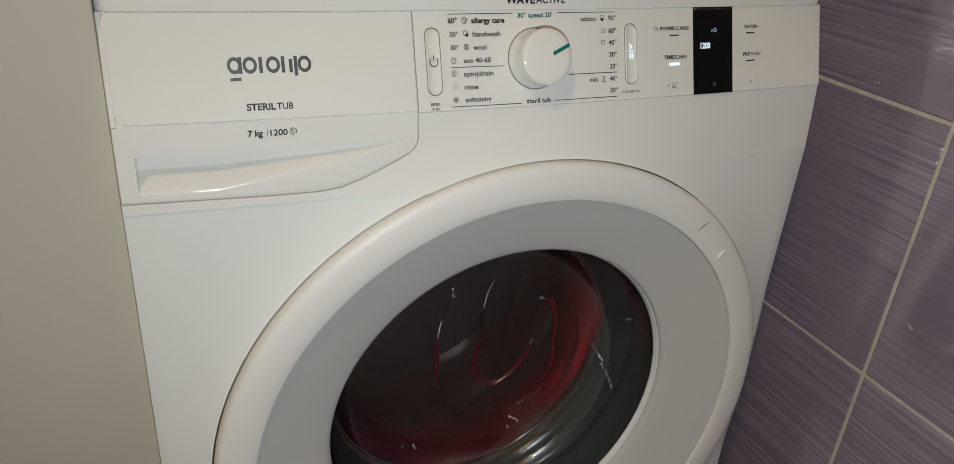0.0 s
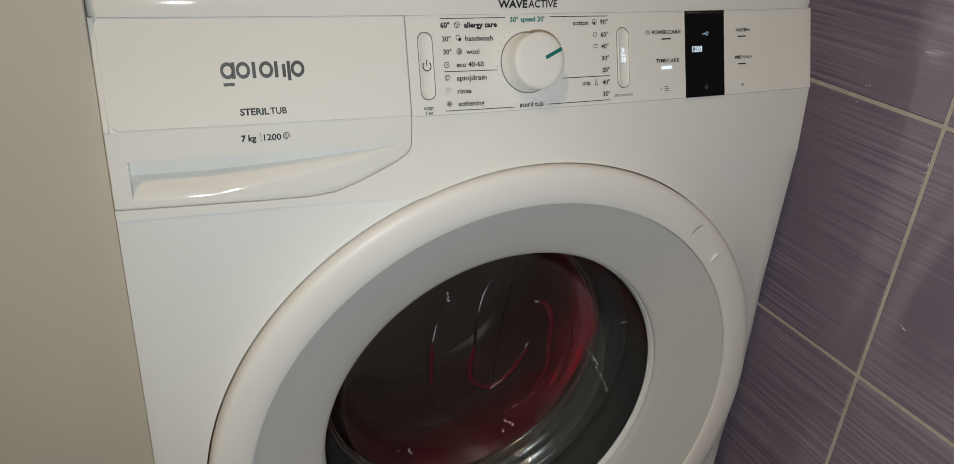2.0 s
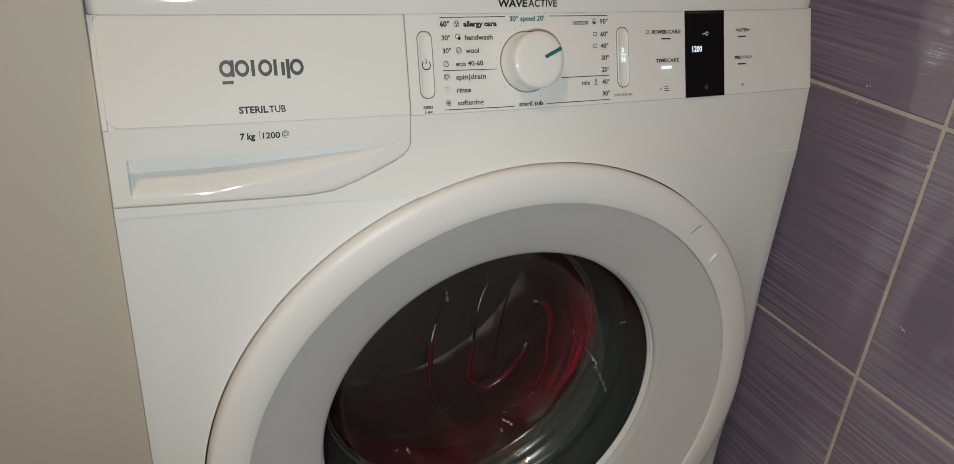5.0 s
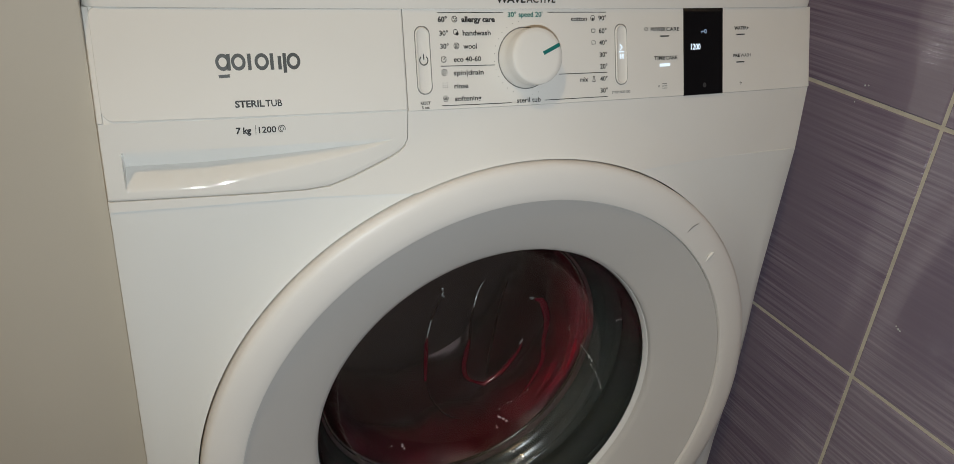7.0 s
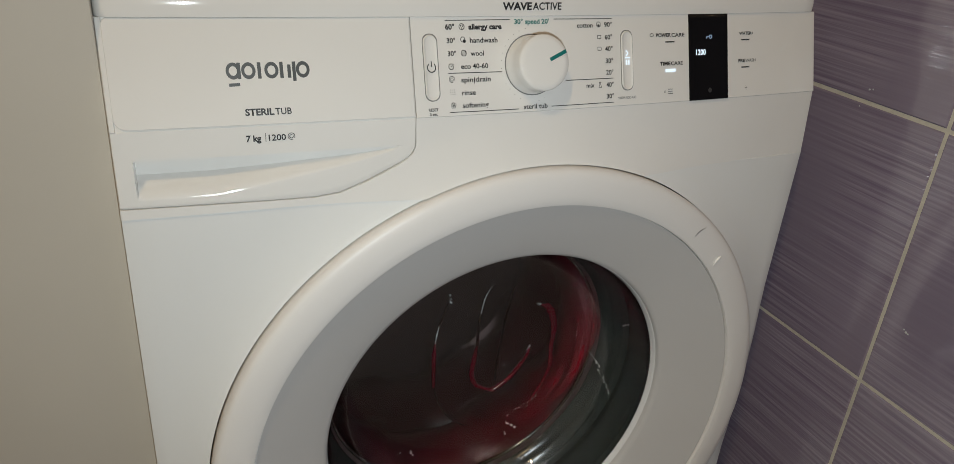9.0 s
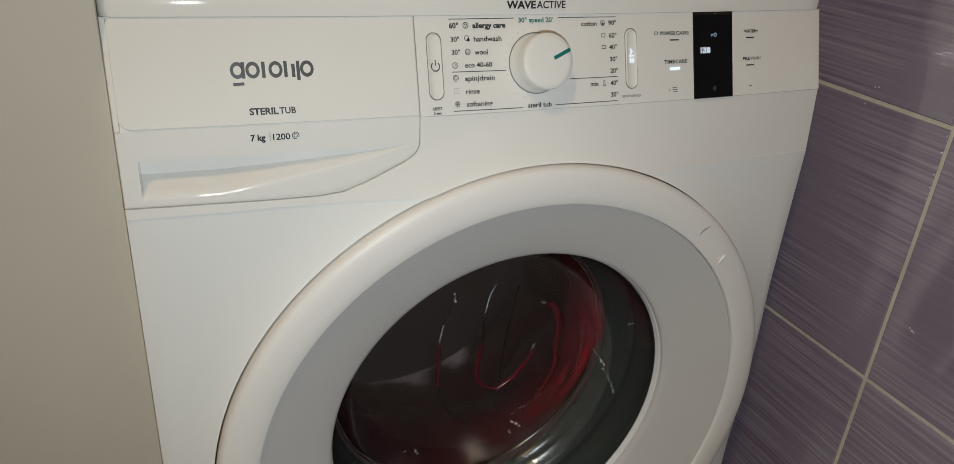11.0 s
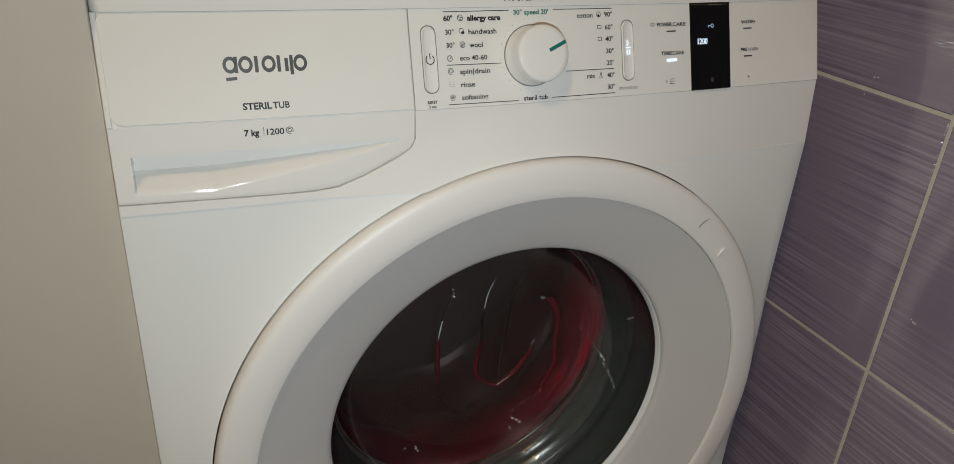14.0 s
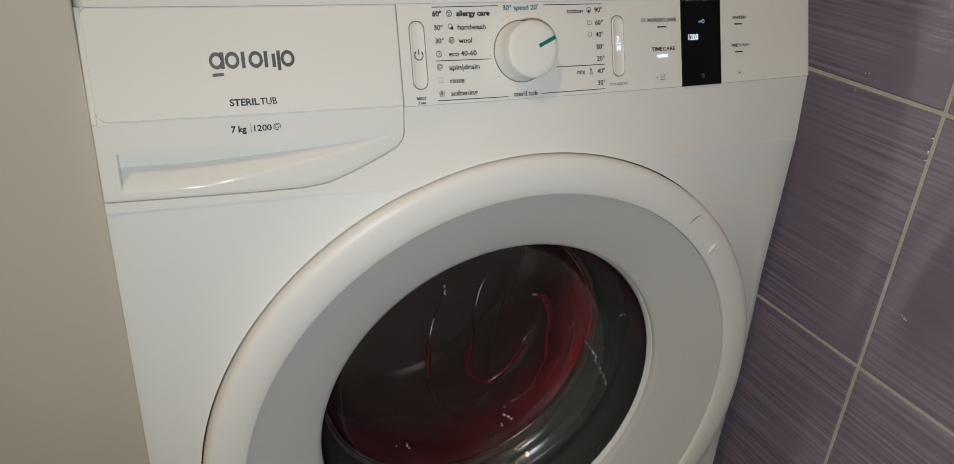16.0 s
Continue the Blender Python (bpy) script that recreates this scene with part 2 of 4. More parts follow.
def drawer_offset(x, z):
    s = pocket(x)
    if z > Z_CREASE and -0.2962 < x:
        return 0.0016 * min(1.0, (z - Z_CREASE) / 0.0002)
    if x < -0.2880 or s <= 0:
        return 0.0
    s *= min(1.0, (x + 0.2880) / 0.0012)
    zc = 0.7335
    za, zb = zc - 0.0008 - 0.0262 * pocket(x), zc - 0.0006 - 0.0148 * pocket(x)
    if z >= zc - 0.0001 or z <= za:
        return 0.0
    if z > zb:
        return 0.0175 * s
    k = (z - za) / (zb - za)
    return 0.0175 * s * k ** 1.7


washer = tagged(new("washing_machine"), "white front-loading washing machine spinning red laundry behind a dark glass door", "washing machine")

# housing
for x0, x1 in ((-0.2985, -0.2965), (0.2965, 0.2985)):
    part("side_panel", boxmesh("side_panel", x0, x1, 0.0356, 0.52, 0.02, 0.8215, ENAMEL, 0.0006), washer)
part("back_panel", boxmesh("back_panel", -0.296, 0.296, 0.515, 0.519, 0.02, 0.8215, ENAMEL), washer)
part("base_tray", boxmesh("base_tray", -0.296, 0.296, 0.036, 0.514, 0.02, 0.030, DARK), washer)
for fx in (-0.25, 0.25):
    for fy in (0.07, 0.47):
        part("foot", lathe("foot", [(0.001, 0, 0, 0), (0.02, 0, 0, 0), (0.02, 0.02, 0, 0), (0.001, 0.02, 0, 0)], DARK, 24), washer).matrix_basis = pose(fx, fy, 0.0, 90, 0, 0)

# worktop with a rounded front edge and rounded corners
def worktop():
    verts, faces = [], []
    prof = [(0.030, 0.8215), (0.0036, 0.8215), (0.0030, 0.8219), (0.0030, 0.8275), (0.0040, 0.8340), (0.0062, 0.8420), (0.0100, 0.8465), (0.0155, 0.8492), (0.022, 0.850), (0.26, 0.850), (0.52, 0.850)]
    xs = [-0.2995, -0.2993, -0.2989, -0.2982, -0.2972, -0.2960, -0.2945] + [-0.2925 + 0.585 * k / 60 for k in range(61)] + [0.2945, 0.2960, 0.2972, 0.2982, 0.2989, 0.2993, 0.2995]
    for x in xs:
        e = min(max(0.0, abs(x) - 0.2905), 0.0089)
        r = 0.009 - math.sqrt(0.009 ** 2 - e * e)
        for y, z in prof:
            bow = (-0.0083 * (1 - (x / 0.3) ** 2) + 0.0178 + r) * max(0.0, 1 - y / 0.26)
            verts.append((x, y + bow, z - (0.004 * (e / 0.0089) ** 3 if z > 0.84 else 0)))
    n = len(prof)
    for i in range(len(xs) - 1):
        for j in range(n - 1):
            a = i * n + j
            faces.append((a, a + n, a + n + 1, a + 1))
    faces.append(tuple(range(n)))
    faces.append(tuple((len(xs) - 1) * n + j for j in range(n)))
    return sharp(mesh_from("worktop", verts, faces, WHITE), 50)


top_part = part("worktop", worktop(), washer)

# dispenser drawer with a scooped grip
xs = [-0.2996, -0.2990, -0.2982, -0.2976, -0.2972, -0.2969, -0.2965, -0.2962, -0.2956] + [-0.2948 + 0.0066 * k / 4 for k in range(5)] + [-0.2880, -0.2874, -0.2868] + [-0.286 + 0.188 * k / 70 for k in range(1, 71)] + [-0.0964, -0.0957]
v, f = [], []
columns(xs, drawer_rows, drawer_offset, 0.03, v, f)
drawer = part("dispenser_drawer", sharp(mesh_from("dispenser_drawer", v, f, WHITE), 40), washer, "glossy white detergent drawer front with a scooped grip")


# raised plate on the drawer, with rounded corners at its outer end
def plate_rows(x):
    d = x + 0.2962
    lo = 0.0075 - math.sqrt(max(0.0075 ** 2 - (0.0075 - d) ** 2, 0)) if d < 0.0075 else 0.0
    hi = 0.0045 - math.sqrt(max(0.0045 ** 2 - (0.0045 - d) ** 2, 0)) if d < 0.0045 else 0.0
    a, b = Z_CREASE + 0.0007 + lo, 0.8212 - hi
    return [a, a + 0.0007, a + 0.0015] + [a + (b - a) * k / 8 for k in range(1, 8)] + [b - 0.0015, b - 0.0007, b]


v, f = [], []
columns([-0.2962, -0.2959, -0.2955, -0.2949, -0.2941, -0.2931, -0.2919, -0.2905, -0.2889] + [-0.287 + 0.190 * k / 60 for k in range(61)] + [-0.0960], plate_rows, lambda x, z: -0.0003, 0.03, v, f, 0.0005)
part("drawer_plate", sharp(mesh_from("drawer_plate", v, f, WHITE), 18), drawer, "smooth white cover plate of the drawer")


# control fascia: the strip under the drawer and the control panel
def collar_z(x):
    d = COLLAR ** 2 - (x - DOOR[0]) ** 2
    return DOOR[1] + math.sqrt(d) if d > 0 else 0.0


def strip_rows(x):
    lo = max(Z_BOTTOM, collar_z(x))
    hi = max(seam(x) - 0.0004, lo + 0.0015)
    return [lo] + [lo + (hi - lo) * k / 8 for k in range(1, 8)] + [hi]


def panel_rows(x):
    lo = max(Z_BOTTOM, collar_z(x))
    return [lo, lo + 0.001] + [lo + 0.001 + (Z_CREASE - 0.0016 - lo) * k / 18 for k in range(1, 19)] + [Z_CREASE + 0.0001] + [Z_CREASE + 0.0665 * k / 8 for k in range(1, 8)] + [0.8206, 0.8213]


def swell(x, z):
    """The low collar pressed into the front round the door."""
    k = (SWELL - math.hypot(x - DOOR[0], z - DOOR[1])) / (SWELL - COLLAR)
    return -0.0092 * min(max(k, 0.0), 1.0) ** 1.5


v, f = [], []
columns([-0.2996, -0.2992, -0.2984] + [-0.2972 + 0.2019 * k / 90 for k in range(91)], strip_rows, swell, 0.03, v, f, 0.0)
fascia_strip = part("fascia_strip", sharp(mesh_from("fascia_strip", v, f, WHITE), 40), washer)
v, f = [], []
columns([-0.0953, -0.0946] + [-0.094 + 0.376 * k / 120 for k in range(1, 121)] + [0.286, 0.290, 0.293, 0.295, 0.2962, 0.2972, 0.2980, 0.2987, 0.2992, 0.2995], panel_rows, swell, 0.03, v, f, 0.0)
panel = part("control_panel", sharp(mesh_from("control_panel", v, f, WHITE), 40), washer, "white plastic control panel with printed programmes")


# front sheet with a moulded collar round the door
def front_sheet():
    verts, faces = [], []
    cx, cz = DOOR
    segs = 256
    rings = []
    turns = [2 * math.pi * k / segs for k in range(segs)] + [math.atan2(z - cz, x - cx) % (2 * math.pi) for x in (-0.2995, 0.2995) for z in (Z_BOTTOM + 0.0006, 0.06)]
    segs = len(turns)
    for a in sorted(turns):
        c, s = math.cos(a), math.sin(a)
        t = min((0.2995 - cx) / c if c > 1e-9 else 9, (-0.2995 - cx) / c if c < -1e-9 else 9, (Z_BOTTOM + 0.0006 - cz) / s if s > 1e-9 else 9, (0.06 - cz) / s if s < -1e-9 else 9)
        t = max(t, COLLAR)
        col = []
        for r, y in ((0.2600, 0.020), (0.2714, 0.012)):
            col.append((cx + r * c, y, cz + r * s))
        for q in (0.0, 0.015, 0.03, 0.06, 0.10, 0.15, 0.22, 0.30, 0.5, 0.75, 0.96, 1.0):
            r = COLLAR + (t - COLLAR) * q
            x, z = cx + r * c, cz + r * s
            edge = max(0.0, abs(x) - 0.2980) / 0.0015
            base = front(x, z) + 0.0008 if z > Z_BOTTOM + 0.001 else body_front(x)
            col.append((x, base + swell(x, z) + 0.0010 * edge * edge, z))
        x, y, z = col[-1]
        col.append((x, 0.035, z))
        verts.extend(col)
        n = len(col)
    for k in range(segs):
        for j in range(n - 1):
            a, b = k * n + j, ((k + 1) % segs) * n + j
            faces.append((a, b, b + 1, a + 1))
    return sharp(mesh_from("front_sheet", verts, faces, ENAMEL), 38)


part("front_sheet", front_sheet(), washer, "white enamelled steel front sheet with a moulded collar")
part("plinth", boxmesh("plinth", -0.296, 0.296, 0.004, 0.03, 0.012, 0.0585, WHITE, 0.003), washer)

# ---- door ----
def centre(r):
    """The glass is set a little higher in the door than the ring."""
    k = min(max((0.2405 - r) / 0.067, 0.0), 1.0)
    return DOOR[0] + 0.0024 * k, DOOR[1] + 0.0050 * k


def rings(*pairs):
    return [(r, y, *centre(r)) for r, y in pairs]


door = part("door", lathe("door", rings((0.2600, 0.0100), (0.2712, -0.0120), (0.2717, -0.0240), (0.2713, -0.0264), (0.2700, -0.0284), (0.2675, -0.0298), (0.2630, -0.0309), (0.2570, -0.0315), (0.2500, -0.0315), (0.2418, -0.0308), (0.2408, -0.0302), (0.2404, -0.0270)), SATIN, 220), washer, "round white plastic door ring")
part("inner_ring", lathe("inner_ring", rings((0.2402, -0.0270), (0.2394, -0.0275), (0.2300, -0.0235), (0.2100, -0.0155), (0.1900, -0.0075), (0.1790, -0.0028), (0.1756, -0.0008), (0.1744, 0.0014), (0.1738, 0.0060)), GREYRING, 220), door, "pale grey sloping inner ring")
part("bezel", lathe("bezel", rings((0.1741, 0.0044), (0.1737, 0.0043), (0.1732, 0.0050), (0.1727, 0.0066), (0.1722, 0.0088), (0.1719, 0.0104)), CHROME, 200), door, "bright polished rim round the glass")
glass_shape = rings((0.1717, 0.0092), (0.1702, 0.019), (0.1665, 0.038), (0.1615, 0.056), (0.1525, 0.071), (0.1415, 0.0815), (0.1285, 0.0875), (0.1070, 0.0925), (0.0700, 0.0965), (0.0350, 0.0982), (0.0001, 0.0986))
glass_back = rings((0.0001, 0.1040), (0.0350, 0.1036), (0.0700, 0.1018), (0.1070, 0.0977), (0.1300, 0.0926), (0.1445, 0.0865), (0.1560, 0.0755), (0.1660, 0.0580), (0.1711, 0.0385), (0.1741, 0.0220), (0.1747, 0.0092))
glass = part("glass_bowl", lathe("glass_bowl", glass_shape + glass_back + glass_shape[:1], GLASS, 128, edge=60), door, "clear wet glass bowl")
glass.visible_shadow = False

# ---- gasket and drum ----
AX, AZ = centre(0.16)
part("gasket", lathe("gasket", [(r, y, AX, AZ) for r, y in ((0.2580, 0.0130), (0.2200, 0.0200), (0.1840, 0.0210), (0.1805, 0.0240), (0.1815, 0.0370), (0.1775, 0.0430), (0.1765, 0.0520), (0.1830, 0.0560), (0.1835, 0.0640), (0.1775, 0.0676), (0.1768, 0.0690), (0.1786, 0.0712), (0.1715, 0.0775), (0.1706, 0.0790), (0.1722, 0.0808), (0.1640, 0.0865), (0.1620, 0.0920), (0.1655, 0.0945), (0.1990, 0.0955))], RUBBER, 160, edge=50), washer, "ribbed dark grey rubber door gasket")


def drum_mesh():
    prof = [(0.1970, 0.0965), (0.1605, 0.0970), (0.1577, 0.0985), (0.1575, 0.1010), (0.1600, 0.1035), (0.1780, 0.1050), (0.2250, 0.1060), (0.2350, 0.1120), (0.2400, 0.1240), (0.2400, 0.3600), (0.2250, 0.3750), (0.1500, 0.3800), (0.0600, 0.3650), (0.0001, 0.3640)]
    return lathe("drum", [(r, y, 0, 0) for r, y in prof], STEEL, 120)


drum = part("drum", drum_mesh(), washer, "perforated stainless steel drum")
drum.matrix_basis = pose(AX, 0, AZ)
RUBBER.node_tree.nodes["Principled BSDF"].inputs["Specular IOR Level"].default_value = 0.42
LIP = material("polished_lip", (0.75, 0.75, 0.74), 0.10, 1.0, 0.05, 60)
part("drum_lip", lathe("drum_lip", [(0.1580 + 0.0022 * math.cos(q), 0.0990 + 0.0020 * math.sin(q), 0, 0) for q in [math.pi * k / 6 for k in range(13)]], LIP, 140), drum, "polished rolled lip of the drum")


def paddle():
    verts, faces = [], []
    for y in (0.140, 0.16, 0.25, 0.33, 0.355):
        h = 0.045 if 0.14 < y < 0.34 else 0.004
        for dx, r in ((-0.045, 0.2395), (-0.02, 0.2395 - h * 0.7), (0, 0.2395 - h), (0.02, 0.2395 - h * 0.7), (0.045, 0.2395)):
            verts.append((dx, y, -math.sqrt(max(r * r - dx * dx, 0))))
    for i in range(4):
        for j in range(4):
            a = i * 5 + j
            faces.append((a, a + 1, a + 6, a + 5))
    return mesh_from("paddle", verts, faces, material("grey_paddle", (0.05, 0.045, 0.045), 0.65, 0, 0.1, 60))


pm = paddle()
for k in range(3):
    part("paddle", pm, drum).matrix_basis = pose(0, 0, 0, 0, 120 * k, 0)
hole = lathe("hole", [(0.0032, 0, 0, 0), (0.0018, -0.0006, 0, 0), (0.0004, -0.0007, 0, 0)], DARK, 8)
for k in range(30):
    for j in range(6):
        a = math.radians(12 * k + 6 * (j % 2))
        h = part("hole", hole, drum)
        h.matrix_basis = Matrix.Rotation(-a, 4, "Y") @ pose(0.2388, 0.15 + 0.036 * j, 0, 0, 0, 90)


# wet laundry flung against the drum wall
def laundry_mesh(seed, r_out, r_in, y0, y1, a0, a1):
    rnd = random.Random(seed)
    nu, nv = int(abs(a1 - a0) / 2.2) + 4, 14
    verts, faces = [], []
    for i in range(nu + 1):
        a = math.radians(a0 + (a1 - a0) * i / nu)
        end = min(1.0, min(i, nu - i) / 5.0)
        for j in range(nv):
            q = 2 * math.pi * j / nv
            n1 = noise.noise(Vector((math.cos(a) * 1.6 + seed, math.sin(a) * 1.6, q * 0.9)))
            n2 = noise.noise(Vector((math.cos(a) * 3.5 + seed, math.sin(a) * 3.5, math.cos(q) * 3.4)))
            n3 = noise.noise(Vector((math.cos(a) * 10, math.sin(a) * 10 + seed, math.sin(q) * 7)))
            m, half = (r_out + r_in) / 2, (r_out - r_in) / 2
            grow = end * (1 + 0.5 * n1 + 0.5 * n2 + 0.4 * n3)
            r = m + half * math.cos(q) * grow
            r = min(r, 0.2385)
            y = (y0 + y1) / 2 + (y1 - y0) / 2 * math.sin(q) * (0.3 + 0.7 * grow)
            verts.append((r * math.cos(a), y, r * math.sin(a)))
    for i in range(nu):
        for j in range(nv):
            j2 = (j + 1) % nv
            faces.append((i * nv + j, i * nv + j2, (i + 1) * nv + j2, (i + 1) * nv + j))
    faces.append(tuple(range(nv)))
    faces.append(tuple(nu * nv + j for j in range(nv)))
    return mesh_from("laundry", verts, faces, DARKRED if seed > 10 or 3 < seed < 4 else RED)


laundry = []
for k, (ro, ri, y0, y1, a0, a1) in enumerate(((0.236, 0.168, 0.110, 0.21, -10, 136), (0.237, 0.174, 0.112, 0.25, 108, 256), (0.236, 0.170, 0.109, 0.23, 228, 376), (0.237, 0.190, 0.20, 0.35, 20, 200), (0.237, 0.185, 0.21, 0.35, 190, 380))):
    ob = tagged(new("garment", laundry_mesh(k * 3.7, ro, ri, y0, y1, a0, a1)), "soaked dark red garment flung round the spinning drum", "laundry", "laundry in the drum")
    ob.matrix_basis = pose(AX, 0, AZ)
    laundry.append(ob)


# ---- water on the glass ----
def tube(name, pts, radii, mat, parent, label="", squash=1.0):
    cu = bpy.data.curves.new(name, "CURVE")
    cu.dimensions, cu.bevel_depth, cu.bevel_resolution, cu.resolution_u = "3D", 1.0, 2, 6
    sp = cu.splines.new("BEZIER")
    sp.bezier_points.add(len(pts) - 1)
    for b, p, r in zip(sp.bezier_points, pts, radii):
        b.co, b.radius = p, r
        b.handle_left_type = b.handle_right_type = "AUTO"
    ob = new(name, cu)
    me = bpy.data.meshes.new_from_object(ob.evaluated_get(bpy.context.evaluated_depsgraph_get()))
    bpy.data.objects.remove(ob)
    if squash < 1:
        for v in me.vertices:
            uneven = 0.0012 * noise.noise(v.co * 220)
            v.co.x, v.co.z = v.co.x + uneven, v.co.z + uneven * 0.6
            base = bowl_y(v.co.x, v.co.z)
            v.co.y = base + (v.co.y - base) * squash
    for p in me.polygons:
        p.use_smooth = True
    me.materials.clear()
    me.materials.append(mat)
    return part(name, me, parent, label)


def bowl_y(x, z):
    """The wet side of the bowl, seen from outside."""
    r = math.hypot(x - AX, z - AZ)
    for (r0, y0, *_), (r1, y1, *_) in zip(glass_back, glass_back[1:]):
        if r0 <= r <= r1:
            return y0 + (y1 - y0) * (r - r0) / (r1 - r0)
    return 0.03


def on_bowl(x, z, d=0.0008):
    return (x, bowl_y(x, z) + d, z)


# the pale lengths are painted glints on the wet streaks
streaks = [
    ([(-0.0153, 0.5179), (-0.0203, 0.5008), (-0.0233, 0.4915)], [0.0009, 0.0014, 0.0015], DARKWATER),
    ([(-0.0233, 0.4915), (-0.0252, 0.4790), (-0.0267, 0.4690)], [0.0004, 0.0010, 0.0005], GLINT),
    ([(-0.0267, 0.4700), (-0.0269, 0.4577), (-0.0264, 0.4360), (-0.0258, 0.4141)], [0.0011, 0.0025, 0.0028, 0.0020], REDWATER),
    ([(-0.0249, 0.4097), (-0.0147, 0.3817), (0.0067, 0.3573), (0.0185, 0.3522)], [0.0007, 0.0010, 0.0010, 0.0005], DARKWATER),
    ([(0.0321, 0.5312), (0.0285, 0.5235), (0.0262, 0.5150), (0.0239, 0.4979)], [0.0002, 0.0004, 0.0007, 0.0005], GLINT),
    ([(0.0239, 0.4979), (0.0224, 0.4859), (0.0229, 0.4569)], [0.0010, 0.0016, 0.0018], DARKWATER),
    ([(0.0229, 0.4569), (0.0209, 0.4427), (0.0190, 0.4199), (0.0236, 0.4061), (0.0324, 0.3990), (0.0463, 0.3925)], [0.0014, 0.0031, 0.0037, 0.0029, 0.0018, 0.0030], REDWATER),
    ([(0.0586, 0.5270), (0.0546, 0.4965), (0.0509, 0.4597), (0.0479, 0.4264), (0.0474, 0.4052)], [0.0009, 0.0014, 0.0015, 0.0015, 0.0013], DARKWATER),
    ([(0.0462, 0.3934), (0.0631, 0.4041), (0.0755, 0.4189), (0.0839, 0.4326), (0.0867, 0.4429)], [0.0028, 0.0031, 0.0028, 0.0019, 0.0008], REDWATER),
]
for pts, radii, mat in streaks:
    tube("water_streak", [on_bowl(x, z) for x, z in pts], radii, mat, glass, "pale water streak on the glass, coloured for its glint" if mat == GLINT else "red water streak on the glass")

# a broad curl of red water, and combed red film beside it
tube("water_film", [on_bowl(x, z) for x, z in ((0.0935, 0.4990), (0.1009, 0.4962), (0.1085, 0.4826), (0.1130, 0.4628), (0.1122, 0.4371), (0.1140, 0.4180), (0.1065, 0.3947), (0.0923, 0.3711))],
     [0.0012, 0.0040, 0.0046, 0.0036, 0.0028, 0.0032, 0.0022, 0.0009], REDWATER, glass, "red curl of water on the glass", 0.3)


# added film: reddens the side where the torch lights the laundry
def film_mesh():
    verts, faces, uvs, wet = [], [], [], []
    nu, nv = 80, 22
    for i in range(nu + 1):
        deg = -100 + 140 * i / nu
        a = math.radians(deg)
        out = min(0.1505 + 0.00036 * deg, 0.157) + 0.0030 * noise.noise(Vector((deg * 0.06, 0, 3)))
        wide = 0.056 + 0.012 * noise.noise(Vector((deg * 0.04, 5, 0)))
        for j in range(nv + 1):
            q = j / nv
            r = out - wide * (1 - q)
            x, z = AX + r * math.cos(a), AZ + r * math.sin(a)
            verts.append(on_bowl(x, z, 0.0012))
            uvs.append((a * 0.13, r))
            across = min(1.0, q / 0.75) ** 1.6 * min(1.0, (1 - q) / 0.06)
            along = min(1.0, (deg + 100) / 75) ** 1.5 * min(1.0, (40 - deg) / 30)
            wet.append(max(0.0, across * along))
    for i in range(nu):
        for j in range(nv):
            k = i * (nv + 1) + j
            faces.append((k, k + 1, k + nv + 2, k + nv + 1))
    me = mesh_from("water_film", verts, faces, FILM)
    layer = me.uv_layers.new(name="UVMap")
    for loop in me.loops:
        layer.data[loop.index].uv = uvs[loop.vertex_index]
    at = me.attributes.new("film_cover", "FLOAT", "POINT")
    for k, w in enumerate(wet):
        at.data[k].value = w
    return me


part("water_film", film_mesh(), glass, "streaky red film on the glass, added for the lit laundry behind it")


tube("grip_mark", [(0.1655, -0.0331, 0.6345), (0.1680, -0.0331, 0.6375), (0.1708, -0.0331, 0.6398), (0.1755, -0.0331, 0.6416)], [0.0002, 0.0004, 0.0004, 0.0002], PALEINK, door, "small moulded arc on the door grip")
# bead added to make the highlight on the door ring
tube("grip_bead", [(0.1945, -0.0327, 0.5995), (0.1970, -0.0327, 0.6035), (0.2000, -0.0327, 0.6072), (0.2020, -0.0327, 0.6092)], [0.0003, 0.0014, 0.0014, 0.0003], WHITE, door, "small bead added for a highlight on the door grip")


def blob(name, r, mat, seed=0):
    bm = bmesh.new()
    bmesh.ops.create_icosphere(bm, subdivisions=2, radius=r)
    for v in bm.verts:
        v.co *= 1 + 0.25 * noise.noise(v.co * (1.2 / r) + Vector((seed, 0, 0)))
        v.co.y *= 0.55
    me = bpy.data.meshes.new(name)
    bm.to_mesh(me)
    bm.free()
    for p in me.polygons:
        p.use_smooth = True
    me.materials.append(mat)
    return me


drop_meshes = [blob("glint_drop", 0.0004 + 0.0003 * k, GLINT, k) for k in range(5)]
rnd = random.Random(5)


def drops_between(x0, z0, x1, z1, n, sizes, jitter=0.0020):
    for k in range(n):
        q = (k + rnd.random() * 0.6) / n
        x, z = x0 + (x1 - x0) * q + rnd.uniform(-jitter, jitter), z0 + (z1 - z0) * q + rnd.uniform(-jitter, jitter)
        part("glint_drop", drop_meshes[rnd.choice(sizes)], glass).matrix_basis = Matrix.Translation(on_bowl(x, z, 0.0004))


